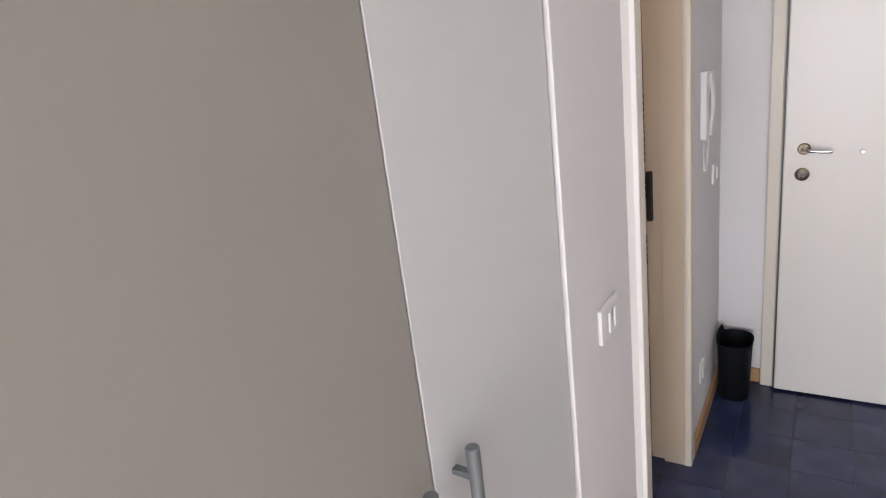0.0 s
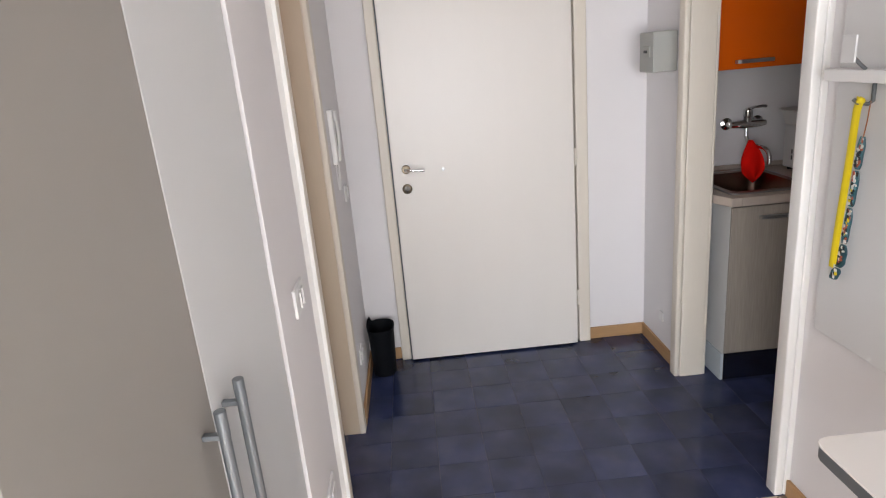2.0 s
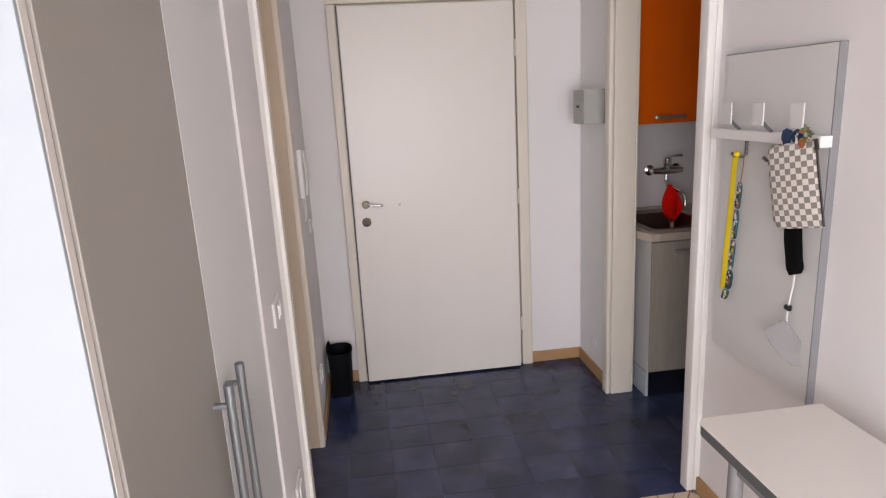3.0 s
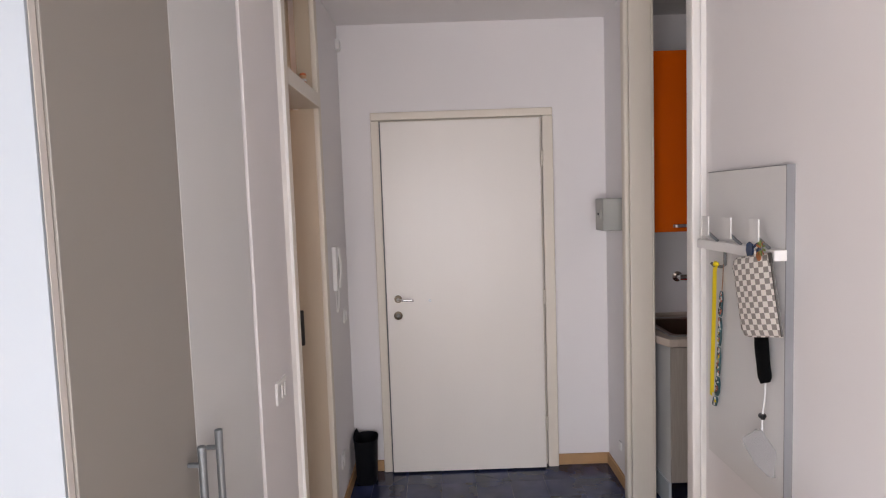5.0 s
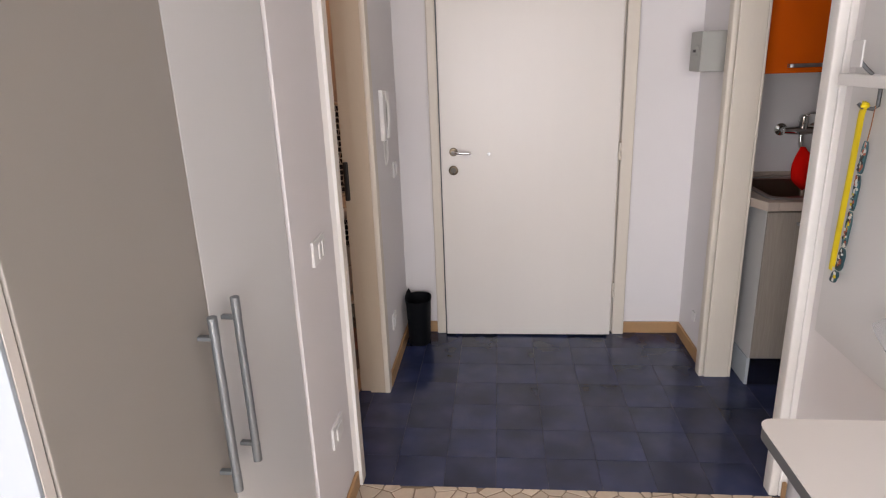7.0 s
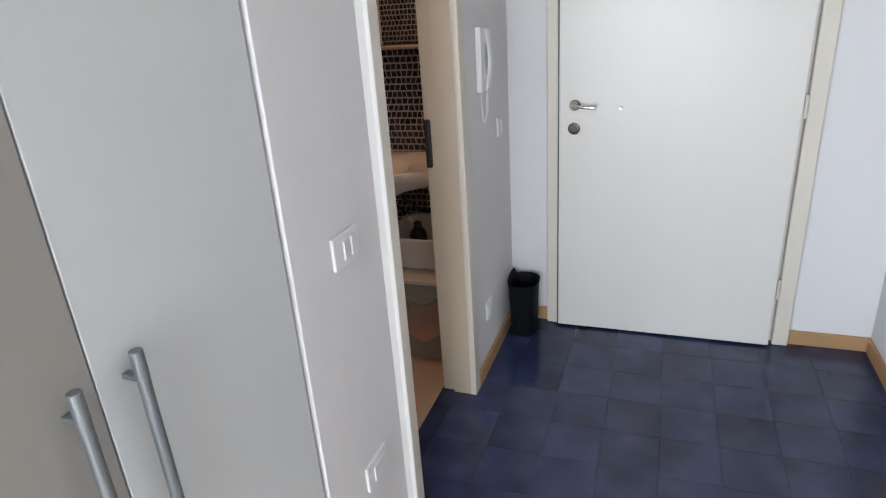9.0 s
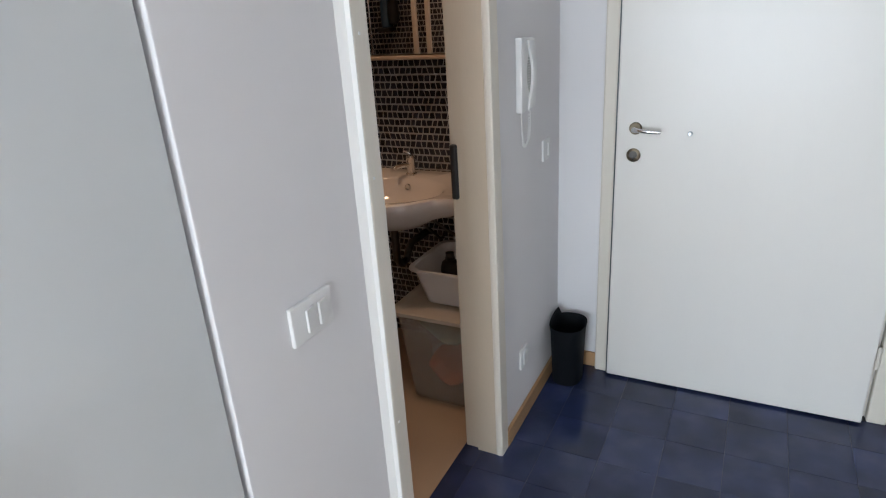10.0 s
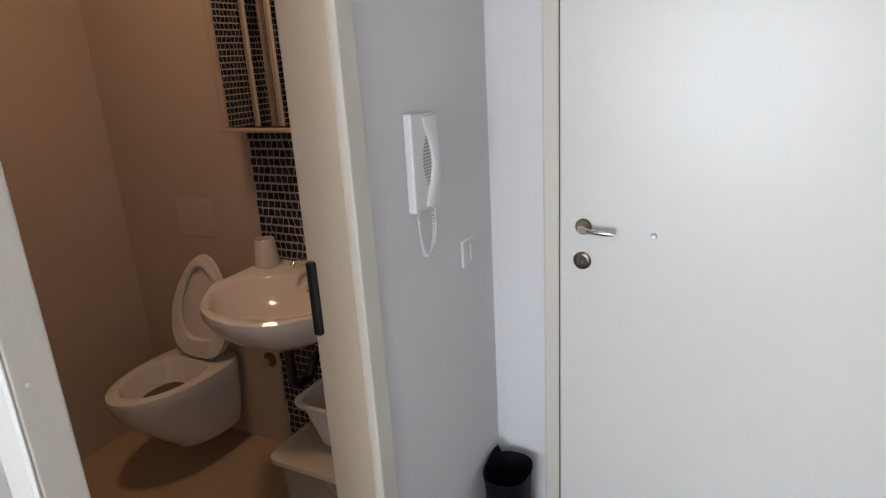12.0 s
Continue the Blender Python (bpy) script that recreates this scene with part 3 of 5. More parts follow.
# ---------- shelf figurine ----------
fg = thing("figurine", (-0.311, 2.05, 2.1565), "small orange painted figurine on the shelf above the doorway", "figurine")
part("base", lathe((-0.311, 2.05, 2.1565), [(0.0, 0.0), (0.022, 0.0), (0.023, 0.006), (0.019, 0.010), (0.0, 0.010)], 18), SKIN, fg, "pale base", smooth=True)
part("figurine_body", lathe((-0.311, 2.05, 2.1670), [(0.0, 0.0), (0.018, 0.0), (0.020, 0.010), (0.014, 0.028), (0.010, 0.034), (0.0, 0.034)], 18), TERRA, fg, smooth=True)
part("collar", lathe((-0.311, 2.05, 2.2005), [(0.0, 0.0), (0.013, 0.0), (0.017, 0.005), (0.013, 0.010), (0.0, 0.010)], 18), WHITE, fg, "white collar", smooth=True)
part("round_top", lathe((-0.311, 2.05, 2.2110), [(0.0, 0.0), (0.011, 0.0), (0.016, 0.008), (0.015, 0.016), (0.0, 0.024)], 18), SKIN, fg, "pale rounded top", smooth=True)
part("cap", lathe((-0.311, 2.05, 2.2295), [(0.0, -0.002), (0.016, -0.004), (0.013, 0.006), (0.0, 0.011)], 18), TERRA, fg, "orange cap", smooth=True)

# ---------- wardrobe ----------
WX = -0.297
wd = thing("wardrobe", (-0.63, 0.6, 0.0), "tall wardrobe with taupe and light grey doors and long steel handles", "wardrobe")
part("side_panel", box(-0.930, WX - 0.005, 0.1545, 0.1705, 0.0, 2.56, 0.0006), CARCASS, wd, "cream-edged white side panel")
part("side_panel", box(-0.930, WX - 0.022, 1.015, 1.042, 0.0, 2.56, 0.0015), CARCASS, wd)
# window-facing side: brightness and cool cast set through its colour
part("side_facing", box(-0.930, WX - 0.006, 0.1470, 0.1540, 0.0, 2.56, 0.001), SIDEDIM, wd, "white facing of the side panel, dimmed bluish against the window light")
part("top_panel", box(-0.930, WX - 0.022, 0.1710, 1.0145, 2.53, 2.56, 0.001), CARCASS, wd)
part("bottom_panel", box(-0.930, WX - 0.030, 0.1710, 1.0145, 0.0, 0.08, 0.001), CARCASS, wd)
part("back_panel", box(-0.930, -0.92, 0.1710, 1.0145, 0.0805, 2.5295), CARCASS, wd)
for y0, y1, m, hy, ztop, lab in ((0.1725, 0.6090, TAUPE, 0.560, 1.095, "taupe lacquered door"), (0.6120, 1.0430, LGREY, 0.657, 1.098, "light grey lacquered door")):
    d = part("door", box(WX - 0.020, WX, y0, y1, 0.082, 2.555, 0.0015), m, wd, lab)
    zt, zb = ztop, ztop - 0.394
    hb = lathe((WX + 0.034, hy, zb), [(0.0, 0.0), (0.0085, 0.0), (0.0098, 0.0012), (0.0098, 0.0440), (0.0092, 0.0445), (0.0092, zt - zb - 0.0445), (0.0098, zt - zb - 0.0440), (0.0098, zt - zb - 0.0012), (0.0085, zt - zb), (0.0, zt - zb)], 20)
    hdl = part("handle", hb, HANDLE, d, "satin grey metal bar handle", smooth=True)
    for z in (zt - 0.045, zb + 0.045):
        part("handle_post", box(WX, WX + 0.028, hy - 0.0065, hy + 0.0065, z - 0.0045, z + 0.0045, 0.0015), HANDLE, hdl)
wd.location = (-0.639, 0.6205, 0.0)
wd.rotation_euler = (0, 0, radians(-2.4))

# ---------- waste bin ----------
bn = thing("waste_bin", (-0.190, 2.715, 0.0), "black plastic waste bin standing on the blue tiles", "waste bin")


def bin_loop(s, z, slant=0.0):
    out = []
    for i in range(36):
        a = 2 * math.pi * i / 36
        r = 1 / ((abs(math.cos(a)) ** 2.6 + abs(math.sin(a)) ** 2.6) ** (1 / 2.6))
        x, y = 0.068 * s * r * math.cos(a), 0.085 * s * r * math.sin(a)
        peak = slant * max(0.0, min(1.0, (3.9 - a) / 1.5)) ** 1.6 if a > 2.35 else 0.0
        out.append((-0.191 + x, 2.728 + y, z + peak))
    return out


part("body", rings([bin_loop(0.84, 0.0), bin_loop(0.88, 0.004), bin_loop(1.0, 0.235), bin_loop(1.07, 0.262, 0.034), bin_loop(1.07, 0.266, 0.034),
                    bin_loop(1.03, 0.264, 0.034), bin_loop(0.96, 0.232), bin_loop(0.83, 0.010)]), BIN, bn, smooth=True)

# ---------- table ----------
tb = thing("table", (1.05, 0.2, 0.0), "narrow off-white table with a dark grey edge against the white wall", "table")
TZ = 0.763
outline = arc(0.868, 0.745, 0.03, 180, 90) + [(1.202, 0.775), (1.202, -0.42)] + arc(0.868, -0.39, 0.03, 270, 180)
part("tabletop", prism(outline, TZ - 0.005, TZ, 0.0015), TABLETOP, tb, "off-white laminate tabletop")
part("edge_band", prism([(x + (0.0012 if x < 0.9 else 0), y * 0.9985) for x, y in outline], TZ - 0.034, TZ - 0.0052, 0.002), TABLEEDGE, tb, "dark grey rounded edge")
for lx, ly in ((0.885, 0.66), (0.885, -0.33), (1.165, 0.66), (1.165, -0.33)):
    part("leg", tube([(lx, ly, 0.0), (lx, ly, TZ - 0.0345)], 0.019, 16), ALU, tb, "grey metal leg", smooth=True)
ap = box(0.885 - 0.012, 0.885 + 0.012, -0.31, 0.64, TZ - 0.085, TZ - 0.0345, 0.002)
part("apron", ap, ALU, tb)

# ---------- coat rack ----------
cr = thing("coat_rack", (1.27, 1.165, 0.68), "grey-white wall coat rack panel with a rail and three square hooks", "coat rack")
part("board", box(1.2560, 1.2700, 0.9030, 1.3990, 0.690, 1.705, 0.0015), PANEL, cr)
eb = box(1.2555, 1.2795, 0.8985, 0.9025, 0.688, 1.707)
box(1.2555, 1.2700, 0.9026, 1.3994, 1.7052, 1.7070, bm=eb)
part("edge_strip", eb, ALU, cr, "grey aluminium edge")
part("backing", box(1.2705, EAST, 0.9030, 1.3990, 0.690, 1.705), ALU, cr)
part("rail", box(1.2200, 1.2555, 0.893, 1.412, 1.438, 1.469, 0.002), WHITE, cr, "white square rail")
HOOKS = (1.285, 1.125, 0.957)
for hy in HOOKS:
    hk = part("hook", box(1.193, 1.198, hy - 0.026, hy + 0.026, 1.489, 1.556, 0.0015), PANEL, cr, "white square hook plate")
    part("hook_arm", tube([(1.1975, hy - 0.018, 1.502), (1.212, hy - 0.020, 1.486), (1.2290, hy - 0.023, 1.4700)], 0.005, 8, flat=0.6), HOOKGREY, hk, "grey metal arm", smooth=True)
    py = hy - 0.040 + (0.045 if hy < 1.0 else 0.0)
    part("prong", tube([(1.244, py, 1.4365), (1.244, py, 1.392), (1.236, py + 0.004, 1.384), (1.214, py + 0.014, 1.388), (1.206, py + 0.020, 1.398)], 0.0052, 8), HOOKGREY, hk, "grey metal lower prong", smooth=True)

# things on the rack
rb = thing("yellow_lanyard", (1.21, 1.25, 1.40), "bright yellow folded ribbon lanyard hanging from the coat rack", "lanyard")
for dx, dy, z1 in ((0.0, 0.004, 0.925), (0.002, -0.004, 0.938)):
    pts = [(1.216 + dx, 1.252 + dy, 1.402), (1.216 + dx, 1.262 + dy, 1.37), (1.219 + dx, 1.275 + dy, 1.22), (1.222 + dx, 1.292 + dy, 1.05), (1.224 + dx, 1.302 + dy, z1)]
    part("ribbon", tube(pts, 0.0098, 8, flat=0.16), YELLOW, rb, smooth=True)
part("ribbon_knot", lathe((1.217, 1.252, 1.385), [(0, 0), (0.009, 0.003), (0.011, 0.008), (0.008, 0.015), (0, 0.018)], 12), YELLOW, rb, smooth=True)
bc = thing("printed_lanyard", (1.235, 1.26, 0.9), "narrow teal, white and coral printed lanyard beside the yellow one", "lanyard")
part("strap", tube([(1.238, 1.244, 1.392), (1.239, 1.250, 1.34), (1.239, 1.257, 1.298)], 0.0024, 6, flat=0.4), BROWN, bc, "thin brown strap", smooth=True)


def printed_y(z):
    return 1.258 + (1.30 - z) * 0.085 + max(0.0, 0.945 - z) * 0.35


def band(z0, z1, n, half, thick, bm=None):
    loops = []
    for i in range(n + 1):
        u = i / n
        z = z0 + (z1 - z0) * u
        w = half * (0.55 + 0.45 * math.sin(math.pi * u) ** 0.5) * (1 + 0.07 * math.sin(11 * u))
        y = printed_y(z)
        loops.append([(1.240, y - w, z), (1.240 - thick, y - w * 0.8, z), (1.240 - thick - 0.001, y + w * 0.8, z), (1.240, y + w, z)])
    return rings(loops, bm=bm)


random.seed(4)
for z1, z0 in ((1.300, 1.212), (1.208, 1.108), (1.104, 1.000), (0.996, 0.926), (0.922, 0.884)):
    part("printed_band", band(z0, z1, 12, 0.0145 if z0 > 0.95 else 0.0185, 0.003), TEAL, bc, smooth=True)
    z = z1 - 0.008
    while z > z0 + 0.006:
        for m in random.choice(((WHITE, BLACK), (WHITE, PINKBEAD), (PINKBEAD, BLACK), (TEALPALE, WHITE), (CREAM, PINKBEAD, BLACK), (TEALPALE, BLACK, YELLOW))):
            py, ph, pw = printed_y(z) + random.uniform(-0.008, 0.008), random.uniform(0.0035, 0.0080), random.uniform(0.0025, 0.0065)
            wob = [random.uniform(0.65, 1.25) for _ in range(9)]
            out = [(py + pw * q * math.cos(2 * math.pi * k / 9), z + ph * q * math.sin(2 * math.pi * k / 9)) for k, q in enumerate(wob)]
            dx = random.uniform(0.0002, 0.0012)
            part("printed_patch", rings([[(1.2365, a, b) for a, b in out], [(1.2356 - dx, a, b) for a, b in out]]), m, bc)
        z -= random.uniform(0.006, 0.011)

pc = thing("checked_pouch", (1.198, 0.947, 1.333), "beige and grey checked zip pouch hanging from the coat rack", "pouch")
pc.rotation_euler = (radians(-11), 0, radians(16.5))
pb = bmesh.new()
n1, n2 = 22, 14
for sgn in (-1, 1):
    g = [[pb.verts.new((sgn * (0.004 + 0.010 * (math.sin(math.pi * i / n1) * math.sin(math.pi * j / n2)) ** 0.5), -0.073 + 0.146 * i / n1, -0.118 + 0.236 * j / n2)) for j in range(n2 + 1)] for i in range(n1 + 1)]
    for col in g:
        for v in col:
            over = v.co.y - (0.073 - 0.026)
            if over > 0:
                lim = 0.118 - 0.026 + math.sqrt(max(0.0, 0.026 ** 2 - over ** 2))
                v.co.z *= lim / 0.118
    for i in range(n1):
        for j in range(n2):
            pb.faces.new((g[i][j], g[i + 1][j], g[i + 1][j + 1], g[i][j + 1]))
bmesh.ops.remove_doubles(pb, verts=pb.verts, dist=0.0001)
bmesh.ops.bridge_loops(pb, edges=[e for e in pb.edges if e.is_boundary])
bmesh.ops.recalc_face_normals(pb, faces=pb.faces)
me = bpy.data.meshes.new("pouch_body")
pb.to_mesh(me)
pb.free()
for f in me.polygons:
    f.use_smooth = True
me.materials.append(CHECK)
pouch = new("pouch_body", me)
pouch.parent = pc


def local_part(name, bm, material, parent, label=""):
    me = bpy.data.meshes.new(name)
    bmesh.ops.recalc_face_normals(bm, faces=bm.faces)
    for f in bm.faces:
        f.smooth = True
    bm.to_mesh(me)
    bm.free()
    me.materials.append(material)
    me.set_sharp_from_angle(angle=radians(38))
    ob = new(name, me)
    ob.parent = parent
    if label:
        tagged(ob, label)
    return ob


local_part("zip", tube([(-0.004, -0.076, -0.116), (-0.006, -0.077, 0.0), (-0.004, -0.076, 0.112)], 0.0035, 6), DARKMETAL, pc, "dark zip along one edge")
local_part("zip_puller", box(-0.014, -0.006, -0.085, -0.076, 0.088, 0.118, 0.002), DARKMETAL, pc)
local_part("wrist_loop", tube([(-0.004, -0.02, 0.112), (0.004, -0.015, 0.135), (0.02, -0.01, 0.142), (0.03, -0.005, 0.130), (0.012, 0.0, 0.113)], 0.003, 6), CHECK, pc)
sg = thing("sunglasses", (1.215, 1.0, 1.46), "dark blue sunglasses tucked behind the checked pouch", "sunglasses")
for cy in (1.012, 0.968):
    rim = [(cy + w, 1.462 + h) for w, h in ((-0.021, 0.004), (-0.017, 0.018), (0.004, 0.024), (0.020, 0.016), (0.024, -0.004), (0.014, -0.022), (-0.012, -0.023))]
    part("lens", prism(rim, 1.2095, 1.2125, 0.001, axes="yzx"), BLUEGLASS, sg)
part("bridge", tube([(1.211, 0.994, 1.470), (1.209, 0.990, 1.474), (1.211, 0.986, 1.470)], 0.002, 6), BLACK, sg, smooth=True)
part("temple", tube([(1.211, 1.034, 1.468), (1.222, 1.038, 1.455), (1.236, 1.036, 1.425)], 0.002, 6), BLACK, sg, smooth=True)
tg = thing("round_tag", (1.195, 0.93, 1.45), "round brown leather tag with a green charm on the pouch", "key charm")
part("tag", lathe((1.195, 0.931, 1.450), [(0, -0.002), (0.013, -0.0015), (0.014, 0.0), (0.013, 0.0015), (0, 0.002)], 20, "x"), BROWN, tg, smooth=True)
random.seed(8)
for k in range(9):
    a = radians(20 + 34 * k)
    cy, cz = 0.920 + 0.006 * math.cos(a), 1.474 + 0.008 * math.sin(a)
    part("leaf", tube([(1.198, cy, cz), (1.194, cy + 0.010 * math.cos(a), cz + 0.008 * math.sin(a)), (1.195, cy + 0.019 * math.cos(a), cz + 0.014 * math.sin(a))], 0.0032, 6, flat=0.4), GREEN if k % 3 else BROWN, tg, smooth=True)

bp = thing("black_pouch", (1.235, 1.0, 1.09), "small soft black fabric pouch hanging below the checked pouch", "pouch")
loops = []
for i in range(12):
    u = i / 11
    z = 1.240 - 0.168 * u
    w = 0.040 * (1 - 0.25 * abs(u - 0.45)) * (0.80 if i == 11 else 1) * (0.85 if i == 0 else 1)
    loops.append([(1.232 + 0.013 * math.cos(a) * (0.5 if i == 11 else 1), 0.985 - 0.022 * u + 0.005 * math.sin(4 * u) + w * 0.9 * math.sin(a), z - 0.010 * math.sin(a) * (i > 8)) for a in (2 * math.pi * k / 18 for k in range(18))])
part("pouch_body", rings(loops), BLACKCLOTH, bp, smooth=True)
ca = thing("mask_pouch", (1.235, 0.98, 0.8), "translucent grey soft pouch on a white cord with a black toggle", "pouch")
part("cord", tube([(1.236, 0.966, 1.088), (1.238, 0.972, 1.03), (1.236, 0.983, 0.962), (1.236, 0.984, 0.918)], 0.0028, 8), WHITECORD, ca, "white cord", smooth=True)
part("cord", tube([(1.236, 0.970, 1.088), (1.240, 0.978, 1.03), (1.238, 0.987, 0.962), (1.236, 0.988, 0.918)], 0.0022, 8), WHITECORD, ca, "white cord", smooth=True)
tog = lathe((1.236, 0.983, 0.956), [(0, 0), (0.009, 0.002), (0.012, 0.008), (0.009, 0.014), (0, 0.016)], 14)
lathe((1.232, 0.972, 0.955), [(0, 0), (0.006, 0.002), (0.007, 0.006), (0, 0.011)], 10, bm=tog)
part("toggle", tog, BLACK, ca, "black round cord toggle", smooth=True)
loops = []
for i in range(16):
    u = i / 15
    w = 0.004 + 0.046 * min(1.0, u / 0.42) - 0.024 * max(0.0, u - 0.50) / 0.50
    mid = 0.985 + 0.010 * math.sin(math.pi * u) - 0.040 * u ** 2
    loops.append([(1.228 + 0.008 * math.cos(a) - 0.50 * w * math.sin(a) + 0.002 * math.sin(9 * a + 4 * u), mid + w * math.sin(a), 0.920 - 0.112 * u + 0.010 * u * math.sin(a) + 0.003 * math.sin(3 * a)) for a in (2 * math.pi * k / 24 for k in range(24))])
part("pouch_body", rings(loops), MESHBAG, ca, smooth=True)

# ---------- kitchen ----------
KX, KY, KT = 1.440, 2.268, 0.900
kb = thing("base_cabinet", (1.80, 2.55, 0.0), "kitchen base cabinet with a grey wood-grain door and a steel handle", "kitchen cabinet")
cb = box(KX, KX + 0.60, KY + 0.020, NORTH - 0.001, 0.138, 0.7250, 0.001)
for x0, x1, y0, y1 in ((KX, KX + 0.016, KY + 0.020, NORTH - 0.001), (KX + 0.584, KX + 0.600, KY + 0.020, NORTH - 0.001), (KX + 0.0165, KX + 0.5835, KY + 0.020, KY + 0.032)):
    box(x0, x1, y0, y1, 0.7255, 0.8595, bm=cb)
part("body", cb, KDOOR, kb)
# thin sheet over the body, lighter than the door to show hall light
part("side_panel", box(KX - 0.0035, KX - 0.0005, KY + 0.004, NORTH - 0.001, 0.138, 0.8595, 0.0005), LGREY, kb, "side panel in light grey for the hall light on it")
kd = part("door", box(KX + 0.002, KX + 0.598, KY, KY + 0.0195, 0.142, 0.850, 0.0015), KDOOR, kb)
part("handle", prism([(1.565, KY - 0.001), (1.572, KY - 0.018), (1.60, KY - 0.022), (1.735, KY - 0.022), (1.762, KY - 0.018), (1.770, KY - 0.001)], 0.792, 0.806, 0.002), STEEL, kd, "flat steel handle")
k2 = thing("base_cabinet", (2.34, 2.55, 0.0), "plain grey wood-grain kitchen base cabinet without a handle", "kitchen cabinet")
part("body", box(KX + 0.602, 2.6, KY + 0.020, NORTH - 0.001, 0.138, 0.8595, 0.001), KDOOR, k2)
part("door", box(KX + 0.604, 2.598, KY, KY + 0.0195, 0.142, 0.850, 0.0015), KDOOR, k2)
pk = thing("plinth", (2.0, 2.3, 0.0), "shiny brushed metal plinth below the kitchen cabinets", "plinth")
part("front_board", box(KX + 0.0045, 2.6, KY + 0.008, KY + 0.022, 0.0, 0.1375, 0.001), PLINTH, pk)
# reflection of the hall put into this board's colour
part("side_board", box(KX - 0.010, KX + 0.004, KY + 0.008, NORTH - 0.05, 0.0, 0.1375, 0.001), ENDCAP, pk, "shiny end board with the bright hall reflection in its pale colour")
wt = thing("worktop", (2.0, 2.55, 0.86), "pale beige-grey laminate worktop with a cut corner", "worktop")
SX0, SX1, SY0, SY1 = 1.475, 1.835, 2.335, 2.755
bm = bmesh.new()
prism([(1.395, 2.345), (1.428, 2.246), (SX0, 2.246), (SX0, NORTH - 0.001), (1.395, NORTH - 0.001)], 0.860, KT, 0.003, bm=bm)
box(SX0, SX1, 2.246, SY0, 0.860, KT, 0.003, bm=bm)
box(SX0, SX1, SY1, NORTH - 0.001, 0.860, KT, 0.003, bm=bm)
box(SX1, 2.6, 2.246, NORTH - 0.001, 0.860, KT, 0.003, bm=bm)
part("slab", bm, COUNTER, wt)
part("upstand", box(1.395, 2.6, NORTH - 0.018, NORTH - 0.0015, KT, KT + 0.022, 0.003), COUNTER, wt)
sk = thing("sink", (1.655, 2.545, 0.9), "brushed steel inset kitchen sink in the worktop", "sink")


def rrect(x0, x1, y0, y1, r, z, n=5):
    pts = arc(x1 - r, y1 - r, r, 0, 90, n) + arc(x0 + r, y1 - r, r, 90, 180, n) + arc(x0 + r, y0 + r, r, 180, 270, n) + arc(x1 - r, y0 + r, r, 270, 360, n)
    return [(x, y, z) for x, y in pts]


part("bowl", rings([rrect(SX0 - 0.022, SX1 + 0.022, SY0 - 0.035, SY1 + 0.022, 0.03, KT + 0.0005), rrect(SX0 - 0.020, SX1 + 0.020, SY0 - 0.033, SY1 + 0.020, 0.03, KT + 0.005),
                    rrect(SX0 + 0.010, SX1 - 0.010, SY0 + 0.010, SY1 - 0.010, 0.04, KT + 0.003), rrect(SX0 + 0.018, SX1 - 0.018, SY0 + 0.018, SY1 - 0.018, 0.05, KT - 0.03),
                    rrect(SX0 + 0.030, SX1 - 0.030, SY0 + 0.030, SY1 - 0.030, 0.06, KT - 0.16), rrect(SX0 + 0.08, SX1 - 0.08, SY0 + 0.08, SY1 - 0.08, 0.05, KT - 0.172)], cap=(False, True)), SINKSTEEL, sk, smooth=True)
part("rim", tube(rrect(SX0 - 0.021, SX1 + 0.021, SY0 - 0.034, SY1 + 0.021, 0.03, KT + 0.0035) + [(SX1 + 0.021, SY1 - 0.010, KT + 0.0035)], 0.0045, 8), STEEL, sk, "bright metal rim", smooth=True)
part("drain", lathe((1.655, 2.545, KT - 0.1715), [(0.045, 0.0), (0.045, 0.003), (0.035, 0.001), (0, 0.001)], 20), CHROME, sk, smooth=True)

tp = thing("kitchen_tap", (1.78, 2.85, 1.14), "chrome wall-mounted kitchen mixer tap with a long spout", "tap")
for x in (1.700, 1.862):
    part("wall_rose", lathe((x, NORTH, 1.138), [(0.0, -0.002), (0.031, -0.002), (0.031, -0.010), (0.016, -0.018), (0.013, -0.060), (0.0, -0.062)], 20, "y"), CHROME, tp, smooth=True)
part("body", lathe((1.688, NORTH - 0.065, 1.138), [(0, 0), (0.017, 0.003), (0.020, 0.03), (0.023, 0.08), (0.023, 0.11), (0.020, 0.16), (0.015, 0.186), (0, 0.190)], 20, "x"), CHROME, tp, smooth=True)
part("cartridge", lathe((1.780, NORTH - 0.067, 1.145), [(0.020, 0), (0.021, 0.03), (0.023, 0.035), (0.022, 0.062), (0.012, 0.072), (0, 0.074)], 20), CHROME, tp, smooth=True)
part("lever", tube([(1.780, 2.790, 1.212), (1.790, 2.750, 1.226), (1.808, 2.720, 1.230), (1.822, 2.700, 1.229)], 0.0065, 10, flat=0.5), CHROME, tp, smooth=True)
sp = [(1.775, 2.795, 1.135), (1.775, 2.793, 1.075), (1.780, 2.775, 1.040), (1.786, 2.72, 1.035)] + [(1.790 + 0.010 * math.sin(radians(a)), 2.66 - 0.048 * math.sin(radians(a)), 1.035 - 0.055 * (1 - math.cos(radians(a)))) for a in range(0, 100, 18)] + [(1.800, 2.611, 0.958)]
part("spout", tube(sp, 0.010, 12), CHROME, tp, smooth=True)
ct = thing("dish_cloth", (1.77, 2.7, 0.9), "bright red cloth draped over the kitchen tap spout", "cloth")
loops = []
